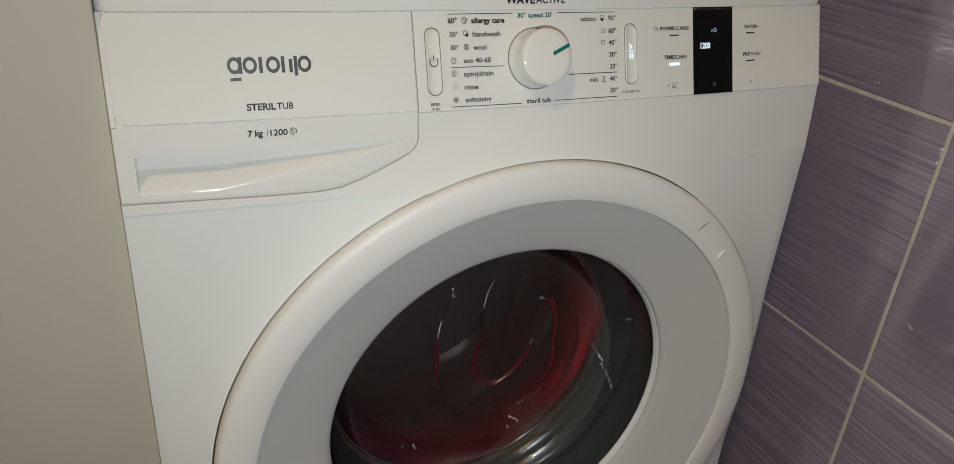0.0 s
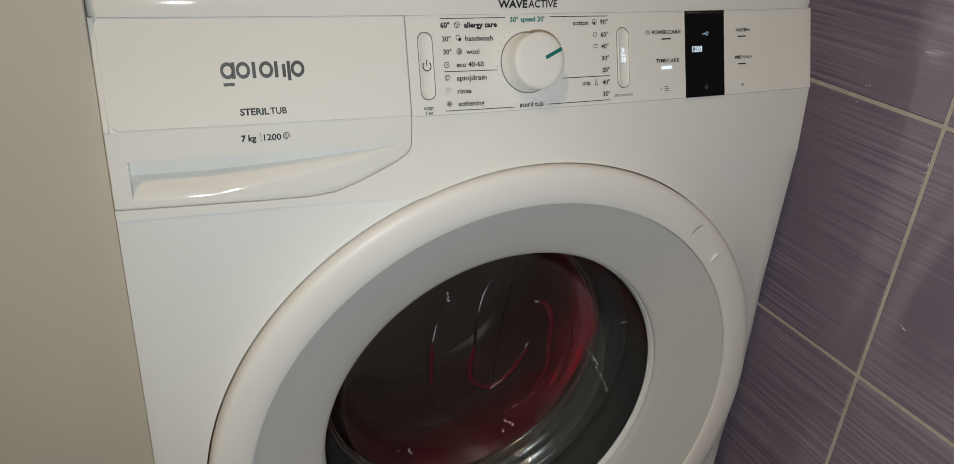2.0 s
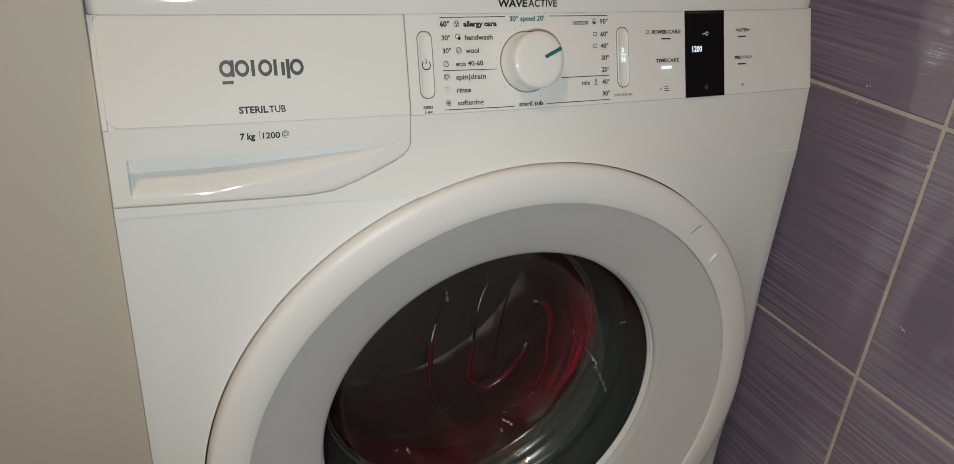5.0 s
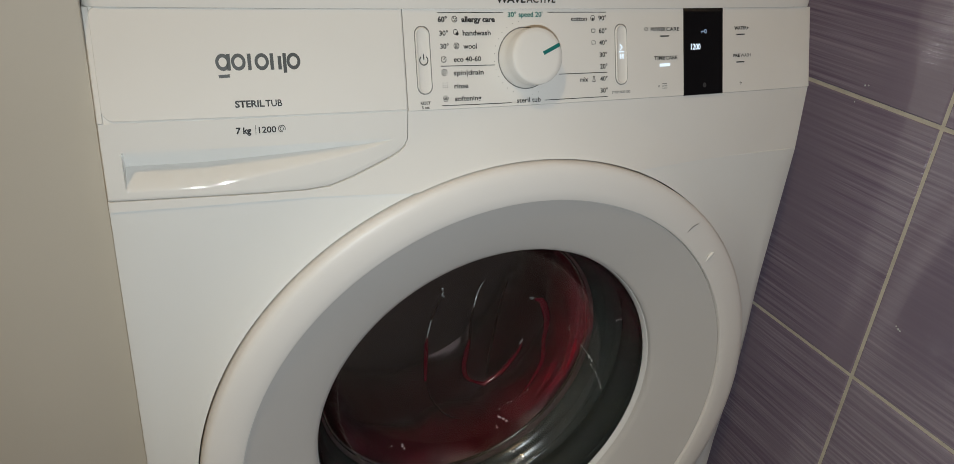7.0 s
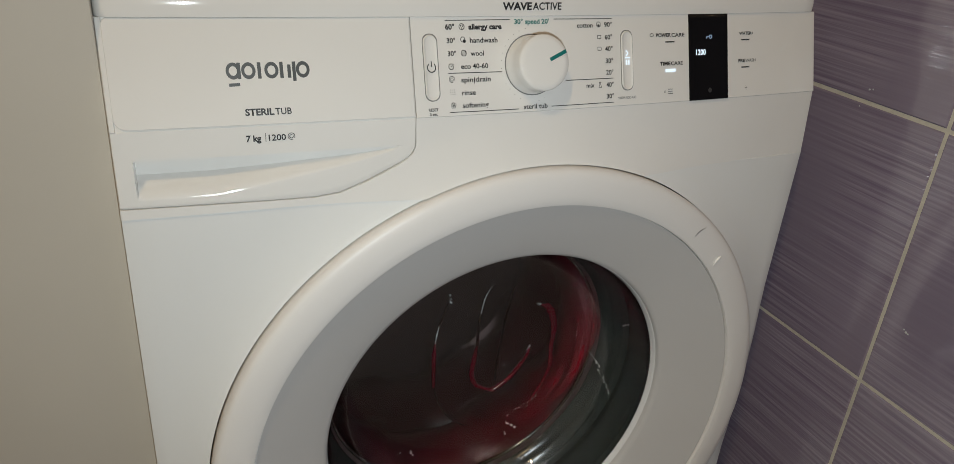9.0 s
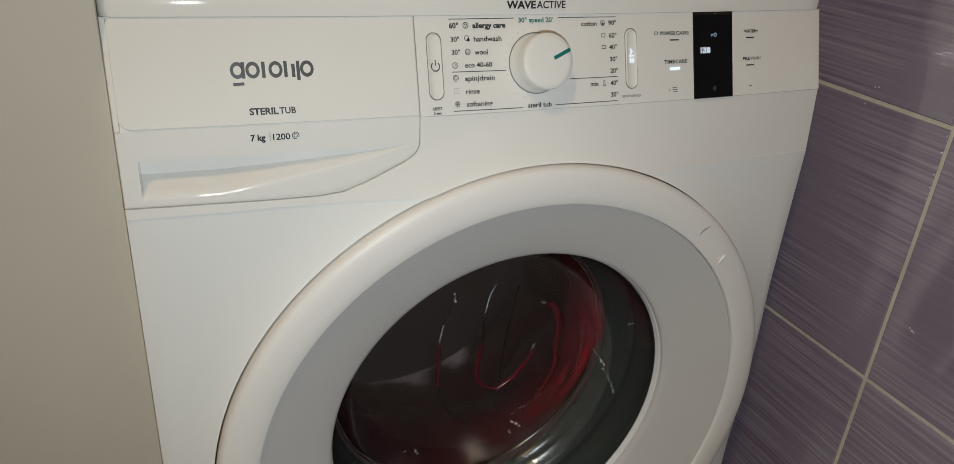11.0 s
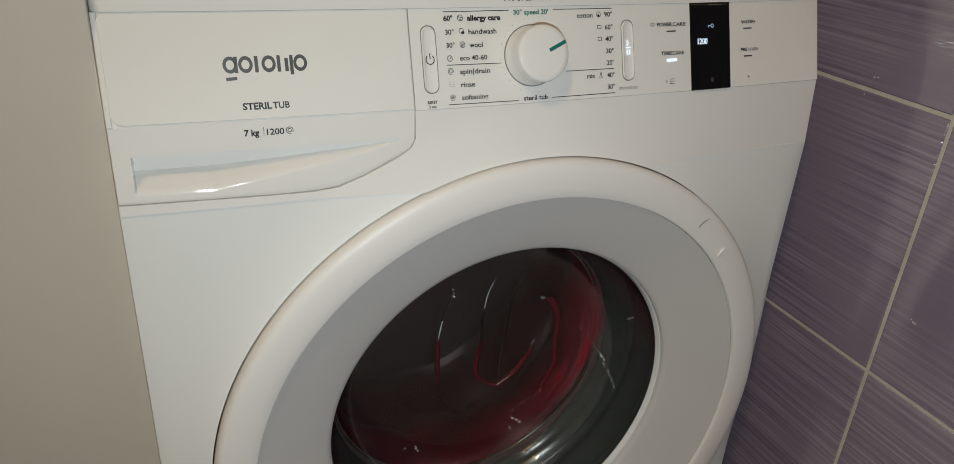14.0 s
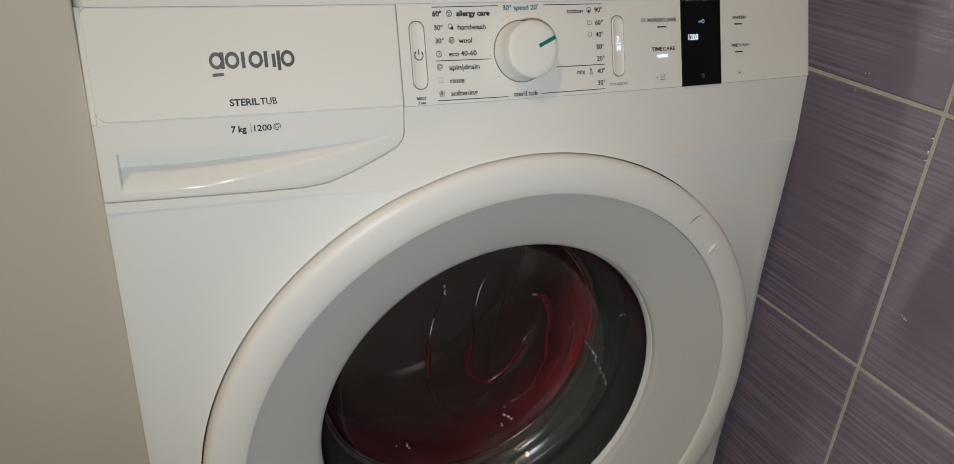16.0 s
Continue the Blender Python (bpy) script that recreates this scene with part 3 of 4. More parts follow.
drops_between(-0.0150, 0.5290, -0.0125, 0.5180, 6, (1, 2, 3), 0.0012)
drops_between(0.0660, 0.3440, 0.0740, 0.3390, 5, (3, 4, 4), 0.0018)
drops_between(0.0600, 0.3360, 0.0660, 0.3310, 3, (1, 2))
drops_between(0.0640, 0.3500, 0.1030, 0.3800, 12, (0, 0, 1, 2), 0.0035)
drops_between(-0.0530, 0.3400, -0.0490, 0.3330, 5, (1, 2, 3), 0.0014)
drops_between(-0.0680, 0.3390, -0.0600, 0.3450, 4, (0, 1, 2), 0.0016)
drops_between(0.0740, 0.3060, 0.0860, 0.3020, 7, (1, 2, 3, 4), 0.0026)
drops_between(0.1391, 0.4600, 0.1400, 0.4480, 4, (0, 1, 2), 0.0012)
drops_between(0.1640, 0.4230, 0.1710, 0.3930, 16, (0, 1, 2, 3), 0.0013)
drops_between(0.1722, 0.4940, 0.1728, 0.4850, 3, (1, 2), 0.0008)
drops_between(0.0400, 0.3770, 0.0430, 0.3630, 5, (0, 0, 1), 0.0025)
drops_between(0.1047, 0.3330, 0.1000, 0.3240, 3, (1, 2))
tube("water_streak", [on_bowl(0.1552, 0.4352), on_bowl(0.1600, 0.4282), on_bowl(0.1662, 0.4189)], [0.0003, 0.0005, 0.0003], GLINT, glass, "pale water streak on the glass, coloured for its glint")
tube("water_streak", [on_bowl(0.0880, 0.5015), on_bowl(0.0905, 0.5000), on_bowl(0.0930, 0.5010)], [0.0010, 0.0018, 0.0010], PALEINK, glass, "grey bead of water on the glass")
tube("water_streak", [on_bowl(0.0835, 0.4400), on_bowl(0.0852, 0.4430), on_bowl(0.0868, 0.4462)], [0.0008, 0.0013, 0.0008], PALEINK, glass, "grey bead of water on the glass")
for k in range(30):
    a, r = math.radians(rnd.uniform(-105, 25)), rnd.uniform(0.132, 0.166)
    part("glint_drop", drop_meshes[rnd.choice((0, 0, 1))], glass).matrix_basis = Matrix.Translation(on_bowl(AX + r * math.cos(a), AZ + r * math.sin(a), 0.0004))


# pink suds creeping along the lower rim of the drum
def suds_mesh():
    rnd = random.Random(11)
    bm = bmesh.new()
    for k in range(520):
        a = math.radians(rnd.triangular(-38, 34, -4))
        r = 0.160 - abs(rnd.gauss(0, 0.007))
        size = rnd.uniform(0.0004, 0.0013) * (1.7 if rnd.random() < 0.06 else 1)
        y = 0.104 + rnd.uniform(0, 0.008)
        bmesh.ops.create_icosphere(bm, subdivisions=1, radius=size, matrix=Matrix.Translation((r * math.cos(a), y, r * math.sin(a))))
    for k in range(7):
        a, r = math.radians(rnd.uniform(-8, 16)), rnd.uniform(0.146, 0.160)
        m = Matrix.Translation((r * math.cos(a), 0.108, r * math.sin(a))) @ Matrix.Rotation(-a + 1.2, 4, "Y") @ Matrix.Diagonal((1.8, 0.5, 0.6, 1))
        bmesh.ops.create_icosphere(bm, subdivisions=2, radius=rnd.uniform(0.003, 0.0055), matrix=m)
    me = bpy.data.meshes.new("suds")
    bm.to_mesh(me)
    bm.free()
    for p in me.polygons:
        p.use_smooth = True
    me.materials.append(SUDS)
    return me


suds = tagged(new("suds", suds_mesh()), "pale pink soap suds carried round the drum's rim", "suds", "", "stuff")
suds.matrix_basis = pose(AX, 0, AZ)


# ---- printing on the front ----
def place(x, z, lift):
    return (x, front(x, z) - lift, z)


def lettering(text, x0, x1, z, height, mat, parent, weight=0.0, lift=0.0007, surface=place):
    """Words set from x0 to x1 (m), centred on the height z, lying on the front."""
    cu = bpy.data.curves.new("lettering", "FONT")
    cu.body, cu.size, cu.offset, cu.resolution_u = text, 1.0, weight * 0.8 + 0.018, 3
    ob = new("lettering", cu)
    bpy.context.view_layer.update()
    me = bpy.data.meshes.new_from_object(ob.evaluated_get(bpy.context.evaluated_depsgraph_get()))
    bpy.data.objects.remove(ob)
    a = np.empty(len(me.vertices) * 3)
    me.vertices.foreach_get("co", a)
    a = a.reshape(-1, 3)
    lo, hi = a.min(0), a.max(0)
    cap = 0.73
    for v in me.vertices:
        u = (v.co.x - lo[0]) / (hi[0] - lo[0])
        x, zz = x0 + (x1 - x0) * u, z + (v.co.y / cap - 0.5) * height
        v.co = surface(x, zz, lift)
    me.materials.clear()
    me.materials.append(mat)
    return part("lettering", me, parent)


def flat(name, polys, mat, parent, lift=0.0004, label="", surface=place):
    """Printed shapes: closed outlines, in metres on the front."""
    bm = bmesh.new()
    for poly in polys:
        vs = [bm.verts.new(surface(x, z, lift)) for x, z in poly]
        bm.faces.new(vs)
    bmesh.ops.triangulate(bm, faces=bm.faces[:])
    me = bpy.data.meshes.new(name)
    bm.to_mesh(me)
    bm.free()
    me.materials.append(mat)
    return part(name, me, parent, label)


def bar(x0, z0, x1, z1, w):
    d = math.hypot(x1 - x0, z1 - z0)
    nx, nz = -(z1 - z0) / d * w / 2, (x1 - x0) / d * w / 2
    n = max(1, int(d / 0.01))
    up = [(x0 + (x1 - x0) * k / n + nx, z0 + (z1 - z0) * k / n + nz) for k in range(n + 1)]
    dn = [(x0 + (x1 - x0) * k / n - nx, z0 + (z1 - z0) * k / n - nz) for k in range(n, -1, -1)]
    return up + dn


def arc(cx, cz, r, w, a0=0, a1=360, sx=1.0, n=28):
    out = []
    for k in range(n):
        p, q = math.radians(a0 + (a1 - a0) * k / n), math.radians(a0 + (a1 - a0) * (k + 1) / n)
        out.append([(cx + sx * (r + w / 2) * math.cos(p), cz + (r + w / 2) * math.sin(p)), (cx + sx * (r + w / 2) * math.cos(q), cz + (r + w / 2) * math.sin(q)),
                    (cx + sx * (r - w / 2) * math.cos(q), cz + (r - w / 2) * math.sin(q)), (cx + sx * (r - w / 2) * math.cos(p), cz + (r - w / 2) * math.sin(p))])
    return out


def dot(cx, cz, r, n=12):
    return [(cx + r * math.cos(2 * math.pi * k / n), cz + r * math.sin(2 * math.pi * k / n)) for k in range(n)]


MM = 0.001
# maker's mark as plain rings and bars
mark = [arc(x, 0.7887, 0.0041, 0.0023, sx=0.88) for x in (-0.2202, -0.2103, -0.1953, -0.1744)]
mark += [[bar(x, z0, x, z1, 0.0023)] for x, z0, z1 in ((-0.2165, 0.7836, 0.7938), (-0.2033, 0.7836, 0.7938), (-0.1887, 0.7836, 0.7938), (-0.1836, 0.7836, 0.7920), (-0.1803, 0.7815, 0.7938))]
mark += [[bar(-0.2236, 0.7800, -0.2165, 0.7803, 0.0020)]]
for piece in mark:
    flat("maker_mark", piece, LOGO, drawer, 0.0004, "dark grey printed maker's mark")
lettering("STERIL", -0.2152, -0.1962, 0.7629, 0.0043, INK, drawer, 0.022)
lettering("TUB", -0.1955, -0.1845, 0.7629, 0.0043, INK, drawer)
lettering("7 kg", -0.2160, -0.2062, 0.7453, 0.0044, INK, drawer, 0.02)
flat("rule", [bar(-0.2031, 0.7422, -0.2031, 0.7485, 0.0003)], INK, drawer)
lettering("1200", -0.2012, -0.1896, 0.7453, 0.0044, INK, drawer)
flat("spiral_symbol", arc(-0.1858, 0.7453, 0.0023, 0.00045, -30, 290) + arc(-0.1858, 0.7453, 0.0012, 0.00045, 60, 380), INK, drawer)

RULE = 0.0005
for x0, z0, x1, z1 in ((-69.1, 819.0, -16.6, 819.2), (21.1, 819.2, 74, 819.0), (-68.8, 783.1, -25.3, 782.9), (-69.5, 756.1, -12.6, 755.8), (16, 756.4, 73.9, 756.5), (29.6, 774.7, 74.1, 774.7)):
    flat("rule", [bar(x0 * MM, z0 * MM, x1 * MM, z1 * MM, RULE)], INK, panel)
for text, x0, x1, z, h, mat, w in (
        ("60°", -69.2, -62.0, 814.8, 3.7, INK, 0.02), ("allergy care", -50.8, -23.9, 814.7, 3.7, INK, 0.03),
        ("30°", -68.6, -61.8, 805.5, 3.5, INK, 0), ("handwash", -50.3, -27.8, 805.5, 3.7, INK, 0),
        ("30°", -68.4, -61.8, 796.7, 3.5, INK, 0), ("wool", -50.3, -39.6, 796.5, 3.7, INK, 0),
        ("eco 40-60", -58.5, -36.6, 787.7, 3.5, INK, 0), ("spin|drain", -59.1, -35.0, 778.5, 3.6, INK, 0),
        ("rinse", -59.1, -47.9, 769.5, 3.6, INK, 0), ("softening", -59.1, -37.9, 760.7, 3.6, INK, 0),
        ("30° speed 20'", -13.0, 16.5, 817.9, 3.5, TEAL, 0.008), ("steril tub", -8.4, 12.3, 757.4, 3.6, INK, 0),
        ("cotton", 41.5, 55.9, 814.6, 3.5, INK, 0), ("90°", 66.6, 74.0, 814.9, 3.6, INK, 0), ("60°", 66.8, 74.0, 805.6, 3.6, INK, 0),
        ("40°", 66.8, 74.0, 797.0, 3.6, INK, 0), ("30°", 67.0, 74.2, 788.1, 3.6, INK, 0), ("20°", 67.2, 74.2, 779.4, 3.6, INK, 0),
        ("mix", 48.3, 55.8, 770.3, 3.5, INK, 0), ("40°", 67.0, 74.0, 770.2, 3.6, INK, 0), ("30°", 67.0, 74.0, 761.5, 3.6, INK, 0),
        ("RESET", -86.0, -78.4, 758.6, 2.0, INK, 0.01), ("3 sec", -85.3, -79.3, 755.6, 2.0, INK, 0.01),
        ("STOP ADD GO", 78.0, 95.8, 759.5, 1.9, PALEINK, 0.01),
        ("POWER", 117.0, 132.2, 805.9, 2.9, INK, 0.02), ("CARE", 132.8, 146.3, 805.9, 2.9, INK, 0),
        ("TIME", 120.2, 131.2, 784.0, 2.9, INK, 0.02), ("CARE", 131.8, 144.1, 783.9, 2.9, INK, 0),
        ("WATER+", 206.5, 222.8, 805.5, 2.6, INK, 0.015), ("PRE", 205.5, 213.0, 783.4, 2.6, INK, 0.02), ("WASH", 213.6, 225.5, 783.4, 2.6, PALEINK, 0)):
    lettering(text, x0 * MM, x1 * MM, z * MM, h * MM, mat, panel, w)


def top_face(x, z, lift):
    bow = (-0.0083 * (1 - (x / 0.3) ** 2) + 0.0178)
    return (x, 0.0030 + bow + max(0.0, z - 0.8275) * 0.17 - lift - 0.0006, z)


lettering("WAVE", -23.8 * MM, 0.6 * MM, 0.8293, 0.0055, INK, top_part, 0.022, 0.0004, top_face)
lettering("ACTIVE", 1.4 * MM, 26.2 * MM, 0.8293, 0.0055, INK, top_part, 0, 0.0004, top_face)

# programme symbols
I = 0.00042
flat("basin_symbol", arc(-0.0561, 0.8147, 0.0020, 0.0005) + [dot(-0.0568, 0.8153, 0.0005), dot(-0.0553, 0.8150, 0.0005), dot(-0.0561, 0.8138, 0.0005)], INK, panel)
flat("hand_symbol", arc(-0.0558, 0.8060, 0.0017, I) + [dot(-0.0546, 0.8048, 0.0012)], INK, panel)
flat("wool_symbol", arc(-0.0556, 0.7966, 0.0020, I) + [bar(-0.0565 + k * 0.0009, 0.7952, -0.0573 + k * 0.0009 + 0.0012, 0.7980, 0.0004) for k in range(3)], INK, panel)
flat("eco_symbol", arc(-0.0662, 0.7876, 0.0019, 0.0005, 60, 370) + [bar(-0.0664, 0.7872, -0.0644, 0.7893, 0.0005)], INK, panel)
flat("spiral_symbol", arc(-0.0662, 0.7788, 0.0021, I, -20, 290) + arc(-0.0662, 0.7788, 0.0011, I, 40, 380), INK, panel)
flat("shower_symbol", [dot(-0.0662 + 0.0016 * i, 0.7700 + 0.0016 * j, 0.0003, 6) for i in (-1, 0, 1) for j in (-1, 0, 1)], INK, panel)
flat("flower_symbol", [q for k in range(5) for q in arc(-0.0662 + 0.0013 * math.cos(k * 1.2566 + 1.57), 0.7608 + 0.0013 * math.sin(k * 1.2566 + 1.57), 0.0008, 0.00035, n=12)] + [dot(-0.0662, 0.7608, 0.0004)], INK, panel)
flat("cotton_symbol", arc(0.0615, 0.8148, 0.0019, I) + [dot(0.0615, 0.8141, 0.0010)], INK, panel)
for z in (0.8056, 0.7970):
    flat("shirt_symbol", [bar(0.0602, z + 0.0012, 0.0634, z + 0.0012, I), bar(0.0602, z - 0.0012, 0.0634, z - 0.0012, I), bar(0.0602, z - 0.0012, 0.0602, z + 0.0012, I), bar(0.0634, z - 0.0012, 0.0634, z + 0.0012, I)], INK, panel)
flat("flask_symbol", [bar(0.0599, 0.7682, 0.0627, 0.7682, I), bar(0.0599, 0.7682, 0.0608, 0.7703, I), bar(0.0608, 0.7703, 0.0608, 0.7720, I), bar(0.0627, 0.7682, 0.0618, 0.7703, I), bar(0.0618, 0.7703, 0.0618, 0.7720, I), bar(0.0604, 0.7720, 0.0622, 0.7720, I)], INK, panel)
flat("shirt_symbol", arc(0.1128, 0.8060, 0.0012, I, sx=1.4), INK, panel)
flat("list_symbol", arc(0.1252, 0.7620, 0.0007, 0.0003) + [bar(0.1285, 0.7620 + d, 0.1335, 0.7620 + d, I) for d in (-0.0017, 0, 0.0017)], INK, panel)
flat("plus_symbol", [bar(0.2131, 0.7608, 0.2159, 0.7608, I), bar(0.2145, 0.7594, 0.2145, 0.7622, I)], INK, panel)
for x, z in ((0.1313, 0.8005), (0.2138, 0.8002), (0.2139, 0.7779)):
    flat("indicator_bar", [bar(x - 0.0047, z, x + 0.0047, z, 0.0010)], INK, panel)
flat("indicator_light", [bar(0.1262, 0.7783, 0.1366, 0.7785, 0.0022)], GLOW, panel, 0.0005, "lit white indicator bar")
for k in range(20):
    a = math.radians(100 + k * 12)
    if 15 < (math.degrees(a) % 360) < 250 or 275 < math.degrees(a) % 360 < 300:
        flat("dial_dot", [dot(0.0006 + 0.0262 * math.cos(a), 0.7870 + 0.0262 * math.sin(a), 0.0003, 8)], PALEINK, panel)

# black display
def display_mesh():
    verts, faces = [], []
    xs, zs = [0.1511, 0.1514, 0.1519] + [0.1511 + 0.0421 * k / 10 for k in range(1, 10)] + [0.1924, 0.1929, 0.1932], [0.7531, 0.7538] + [0.7545 + 0.0675 * k / 12 for k in range(1, 12)] + [0.8218, 0.8224]
    for x in xs:
        for j, z in enumerate(zs):
            rim = 0.0009 if x in (xs[0], xs[-1]) or j in (0, len(zs) - 1) else 0
            verts.append((x, front(x, max(z, Z_CREASE + 0.0002)) - 0.0012 + rim, z))
    n = len(zs)
    for i in range(len(xs) - 1):
        for j in range(n - 1):
            a = i * n + j
            faces.append((a, a + n, a + n + 1, a + 1))
    border = [i * n for i in range(len(xs))] + [(len(xs) - 1) * n + j for j in range(1, n)] + [i * n + n - 1 for i in range(len(xs) - 2, -1, -1)] + [j for j in range(n - 2, 0, -1)]
    base = len(verts)
    for b in border:
        x, y, z = verts[b]
        verts.append((x, y + 0.003, z))
    m = len(border)
    for k in range(m):
        faces.append((border[k], border[(k + 1) % m], base + (k + 1) % m, base + k))
    return sharp(mesh_from("display", verts, faces, BLACKGLASS), 50)


display = part("display", display_mesh(), panel, "glossy black display strip")
lettering("1200", 0.1578, 0.1682, 0.7920, 0.0046, GLOW, panel, 0.012, 0.0016)
flat("lock_symbol", arc(0.1736, 0.8037, 0.0013, 0.0006) + [bar(0.1690, 0.8037, 0.1724, 0.8037, 0.0006), bar(0.1695, 0.8037, 0.1695, 0.8024, 0.0006)], DIMGLOW, panel, 0.0016)
flat("finger_symbol", [dot(0.1725, 0.7612, 0.0020)], material("dim_print", (0.035, 0.035, 0.035), 0.4, 0, 0.1, 200), panel, 0.0016)


# push buttons
def button(cx, z0, z1, half, name):
    verts, faces = [], []
    out = []
    n = 10
    for k in range(n + 1):
        a = math.pi * k / n
        out.append((cx + half * math.cos(a), z1 - half + half * math.sin(a)))
    for k in range(n + 1):
        a = math.pi + math.pi * k / n
        out.append((cx + half * math.cos(a), z0 + half + half * math.sin(a)))
    cz = (z0 + z1) / 2
    levels = ((1.0, -0.0004), (1.0, 0.0009), (0.90, 0.0016), (0.72, 0.0010), (0.55, 0.0006))
    for s, lift in levels:
        for x, z in out:
            zz = (z1 - half if z > cz else z0 + half)
            verts.append(place(cx + (x - cx) * s, zz + (z - zz) * s, lift))
    m = len(out)
    for i in range(len(levels) - 1):
        for k in range(m):
            faces.append((i * m + k, i * m + (k + 1) % m, (i + 1) * m + (k + 1) % m, (i + 1) * m + k))
    faces.append(tuple((len(levels) - 1) * m + k for k in range(m)))
    part(name + "_gap", flat_outline(out, cx, cz), panel)
    return part(name, sharp(mesh_from(name, verts, faces, WHITE), 60), panel, "white rounded push button")


def flat_outline(out, cx, cz):
    verts, faces = [], []
    for s in (0.9, 1.0):
        for x, z in out:
            verts.append(place(x + (0.0006 if x > cx else -0.0006) * (s > 0.95), z + (0.0006 if z > cz else -0.0006) * (s > 0.95), 0.0003))
    m = len(out)
    for k in range(m):
        faces.append((k, (k + 1) % m, m + (k + 1) % m, m + k))
    return mesh_from("button_gap", verts, faces, PALEINK, False)


button(-0.0818, 0.7648, 0.8097, 0.0053, "power_button")
button(0.0877, 0.7653, 0.8098, 0.0053, "start_button")
flat("power_symbol", arc(-0.0818, 0.7875, 0.0031, 0.0007, 130, 410) + [bar(-0.0818, 0.7880, -0.0818, 0.7918, 0.0007)], INK, panel, 0.0012)
flat("start_symbol", [bar(0.0864, 0.7952, 0.0884, 0.7932, 0.0009), bar(0.0864, 0.7912, 0.0884, 0.7932, 0.0009), bar(0.0853, 0.7898, 0.0903, 0.7898, 0.0008), bar(0.0868, 0.7882, 0.0868, 0.7845, 0.0011), bar(0.0890, 0.7882, 0.0890, 0.7845, 0.0011)], GLOW, panel, 0.0012)

# programme dial
tilt = math.degrees(math.atan2(0.0230, 0.0687))
dial = part("programme_dial", lathe("programme_dial", [(r, -h, 0, 0) for r, h in ((0.0224, -0.001), (0.0224, 0.0012), (0.0221, 0.0018), (0.0217, 0.0022), (0.0211, 0.0120), (0.0209, 0.0190), (0.0206, 0.0204), (0.0199, 0.0212), (0.0160, 0.0216), (0.0080, 0.0218), (0.0010, 0.0219))], WHITE, 96, edge=60, cap=True), washer, "white programme dial with a teal pointer")
dial.matrix_basis = pose(0.0006, front(0.0006, 0.787), 0.787, -tilt, 0, 0)
a = math.radians(24)


def pointer():
    out = bar(0.0045 * math.cos(a), 0.0045 * math.sin(a), 0.0195 * math.cos(a), 0.0195 * math.sin(a), 0.0027)
    n = len(out)
    verts = [(x, -0.0208, z) for x, z in out] + [(x, -0.0222, z) for x, z in out]
    faces = [tuple(range(n, 2 * n))] + [(k, (k + 1) % n, n + (k + 1) % n, n + k) for k in range(n)]
    return mesh_from("pointer", verts, faces, TEAL, False)


# raised grey ring whose colour stands for shade at the dial's foot
part("dial_gap_shade", lathe("dial_gap_shade", [(r, -h, 0, 0) for r, h in ((0.0225, 0.0003), (0.0226, 0.0007), (0.0231, 0.0007), (0.0232, 0.0003))], PALEINK, 96), dial, "grey ring painted for the shade in the gap round the dial")
part("pointer", pointer(), dial, "teal pointer stripe")

# ---- neighbouring cabinet ----
cabinet = tagged(new("tall_cabinet"), "tall cream laminate cabinet standing beside the washing machine", "cabinet")
part("body", boxmesh("body", -0.90, -0.3000, 0.036, 0.52, 0.0, 2.1, CREAM, 0.001), cabinet)
part("cabinet_door", boxmesh("cabinet_door", -0.90, -0.2998, 0.0140, 0.0345, 0.06, 2.09, CREAM, 0.0018), cabinet)

# ---- room ----
tagged(new("floor", boxmesh("floor", -2.0, 0.40, -2.0, 0.62, -0.05, 0.0, FLOORMAT)), "grey tiled bathroom floor", "floor", "", "structure")
tagged(new("ceiling", boxmesh("ceiling", -2.0, 0.40, -2.0, 0.62, 2.5, 2.55, PAINT)), "white painted ceiling", "ceiling", "", "structure")
tagged(new("wall_back", boxmesh("wall_back", -2.0, 0.40, 0.53, 0.62, 0.0, 2.5, PAINT)), "pale painted wall behind the machine", "wall", "", "structure")
tagged(new("wall_front", boxmesh("wall_front", -2.0, 0.40, -2.05, -2.0, 0.0, 2.5, PAINT)), "pale painted wall", "wall", "", "structure")
tagged(new("wall_left", boxmesh("wall_left", -2.05, -2.0, -2.0, 0.62, 0.0, 2.5, PAINT)), "pale painted wall", "wall", "", "structure")
WALL_X, GAP = 0.3711, 0.0042
wall_right = tagged(new("wall_right", boxmesh("wall_right", WALL_X + 0.0012, 0.46, -2.0, 0.53, 0.0, 2.5, GROUT)), "wall of glossy aubergine tiles with beige grout", "wall", "", "structure")
TH, TW = 0.2702, 0.40


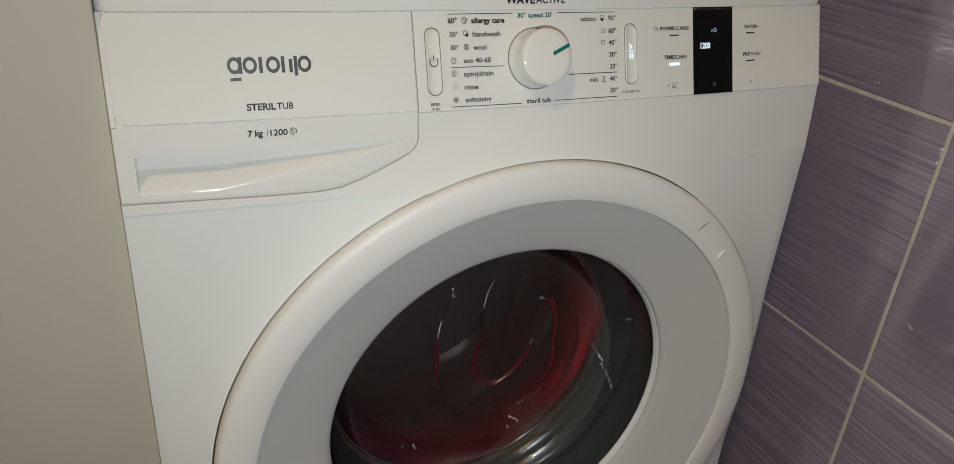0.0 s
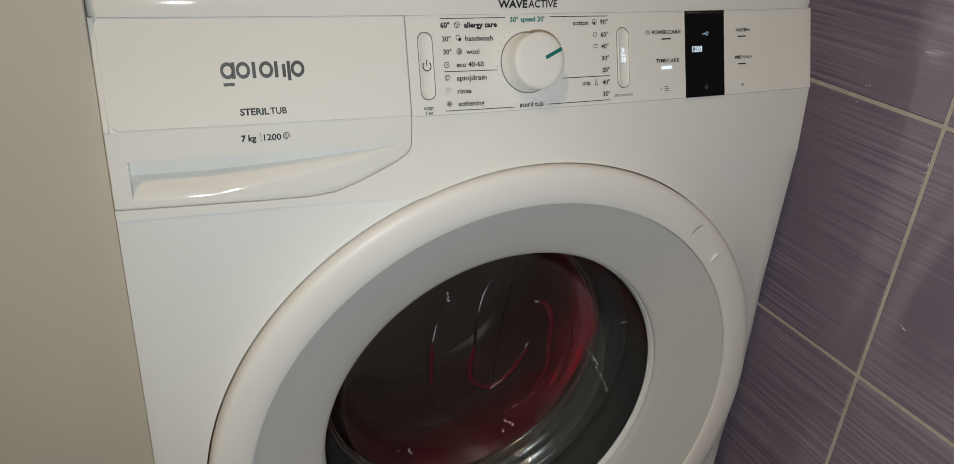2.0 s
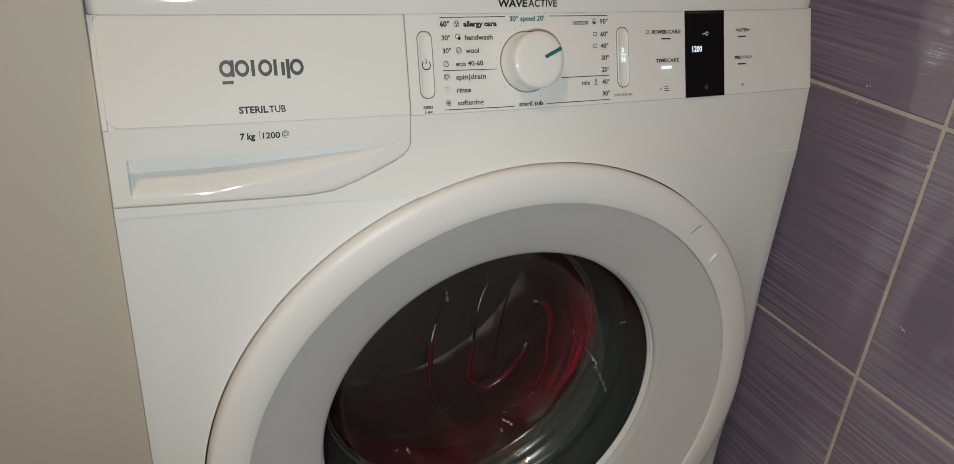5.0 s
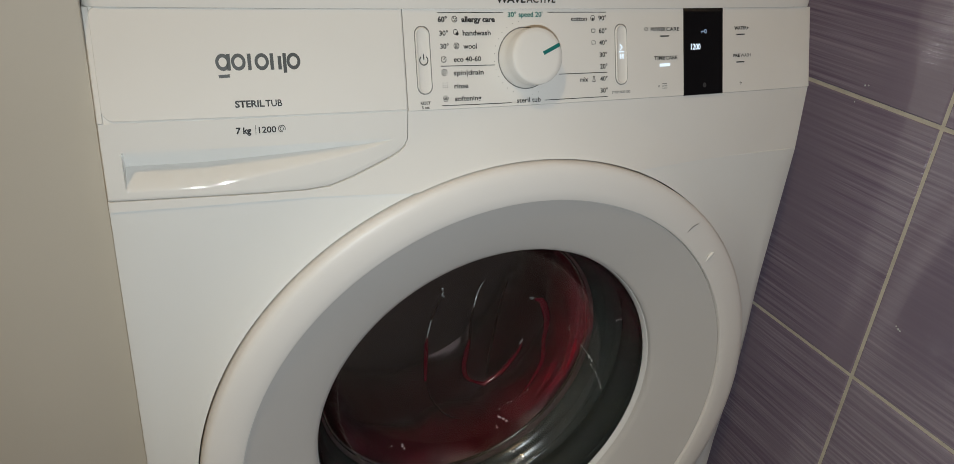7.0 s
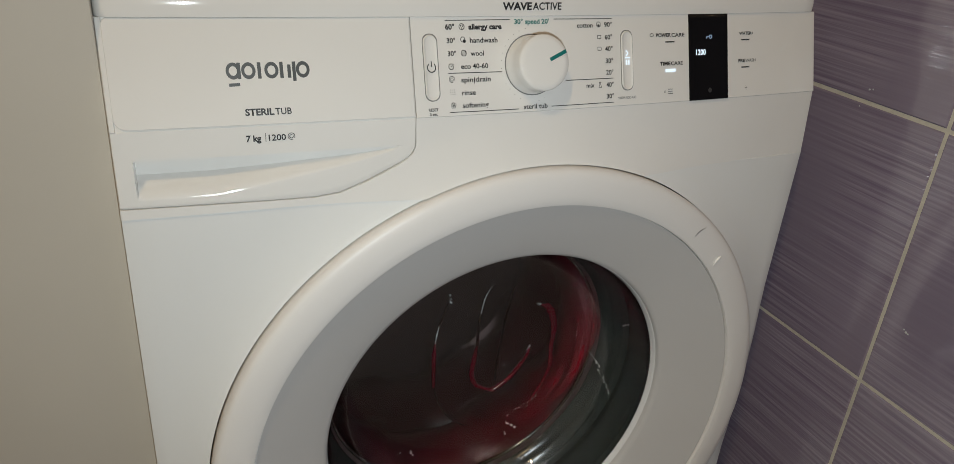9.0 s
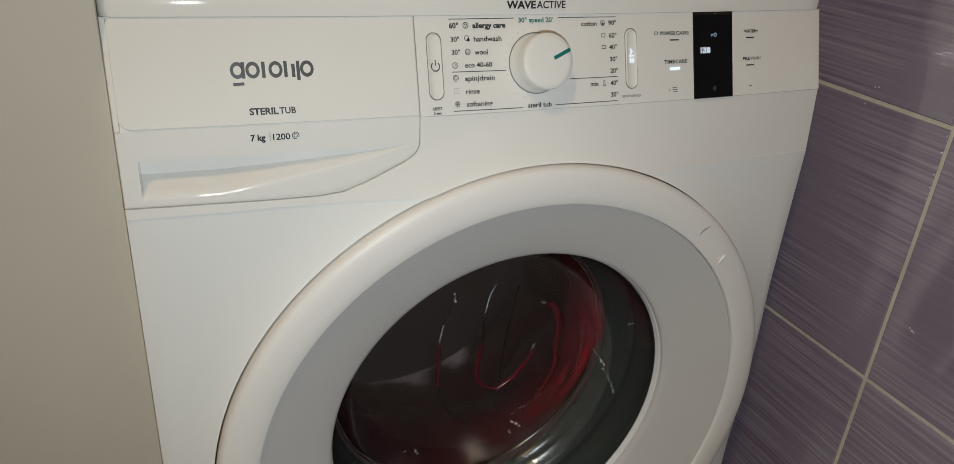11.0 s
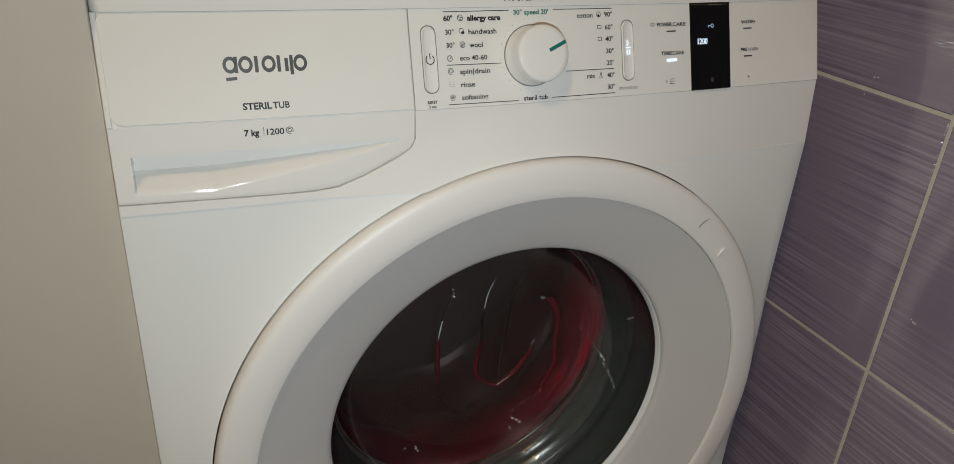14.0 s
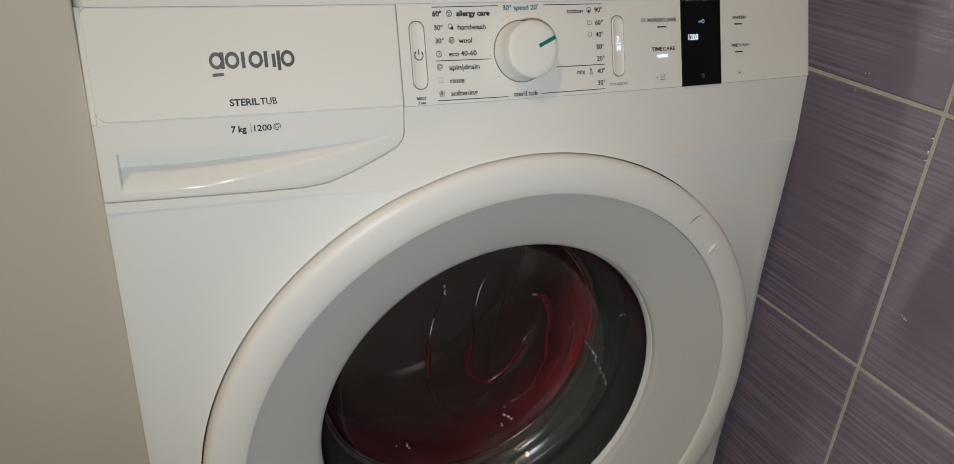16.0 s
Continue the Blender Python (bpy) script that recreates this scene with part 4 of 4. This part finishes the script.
def tile_mesh():
    h, w, b = (TH - GAP) / 2, (TW - GAP) / 2, 0.0012
    verts = [(0.006, -w, -h), (0.006, w, -h), (0.006, w, h), (0.006, -w, h),
             (0.0008, -w, -h), (0.0008, w, -h), (0.0008, w, h), (0.0008, -w, h),
             (0.0, -w + b, -h + b), (0.0, w - b, -h + b), (0.0, w - b, h - b), (0.0, -w + b, h - b)]
    faces = [(8, 9, 10, 11)]
    for k in range(4):
        k2 = (k + 1) % 4
        faces += [(k, k2, 4 + k2, 4 + k), (4 + k, 4 + k2, 8 + k2, 8 + k)]
    return mesh_from("tile", verts, faces, TILE, False)


tm = tile_mesh()
for i in range(-5, 2):
    for j in range(-2, 7):
        y, z = -0.0909 + TW * (i + 0.5), 0.4688 + TH * (j + 0.5)
        if -1.99 < y - TW / 2 and y + TW / 2 < 0.53 + TW and z - TH / 2 > -0.08 and z + TH / 2 < 2.5:
            part("tile", tm, wall_right).matrix_basis = pose(WALL_X - 0.0002, y, z)


# pale beads added on the tiles in place of glints of light
tile_glint = blob("glint_drop", 0.0013, GLINT, 2)
for y, z, size in ((-0.1198, 0.546, 1.0), (-0.1171, 0.5478, 0.7), (-0.1221, 0.5454, 0.8), (-0.0024, 0.752, 0.8), (-0.0063, 0.7531, 0.7), (0.0035, 0.7338, 0.6)):
    ob = tagged(new("glint_drop", tile_glint), "small pale bead added for a glint on the glazed tile", "water drop", "drops on the tiles")
    ob.matrix_basis = pose(WALL_X - 0.0006, y, z, 0, 0, 90) @ Matrix.Scale(size, 4)


# ---- what moves: the spinning drum and the laundry in it ----
def motions():
    # where the patch of suds stands round the rim at each half second, in degrees
    suds_at = (-15, -30, -30, 8, 0, -25, -5, -42, -45, 60, 160, -90, 40, -38, -10, 150, 180, -30, 3, 90, -120, 0, 100, -40, -20, 180, -30, 0, -20, -30, -38, -30, -30)
    turned = [-suds_at[0]]
    for a, b in zip(suds_at, suds_at[1:]):
        turned.append(turned[-1] + (a - b - 90) % 360 + 90)
    turn = [(k / 10, turned[min(k // 5, 31)] + (turned[min(k // 5, 31) + 1] - turned[min(k // 5, 31)]) * (k - 5 * min(k // 5, 31)) / 5) for k in range(161)]
    for ob in (drum, suds, *laundry):
        walk(ob, [(t, pose(AX, 0, AZ, 0, a, 0)) for t, a in turn])


motions()
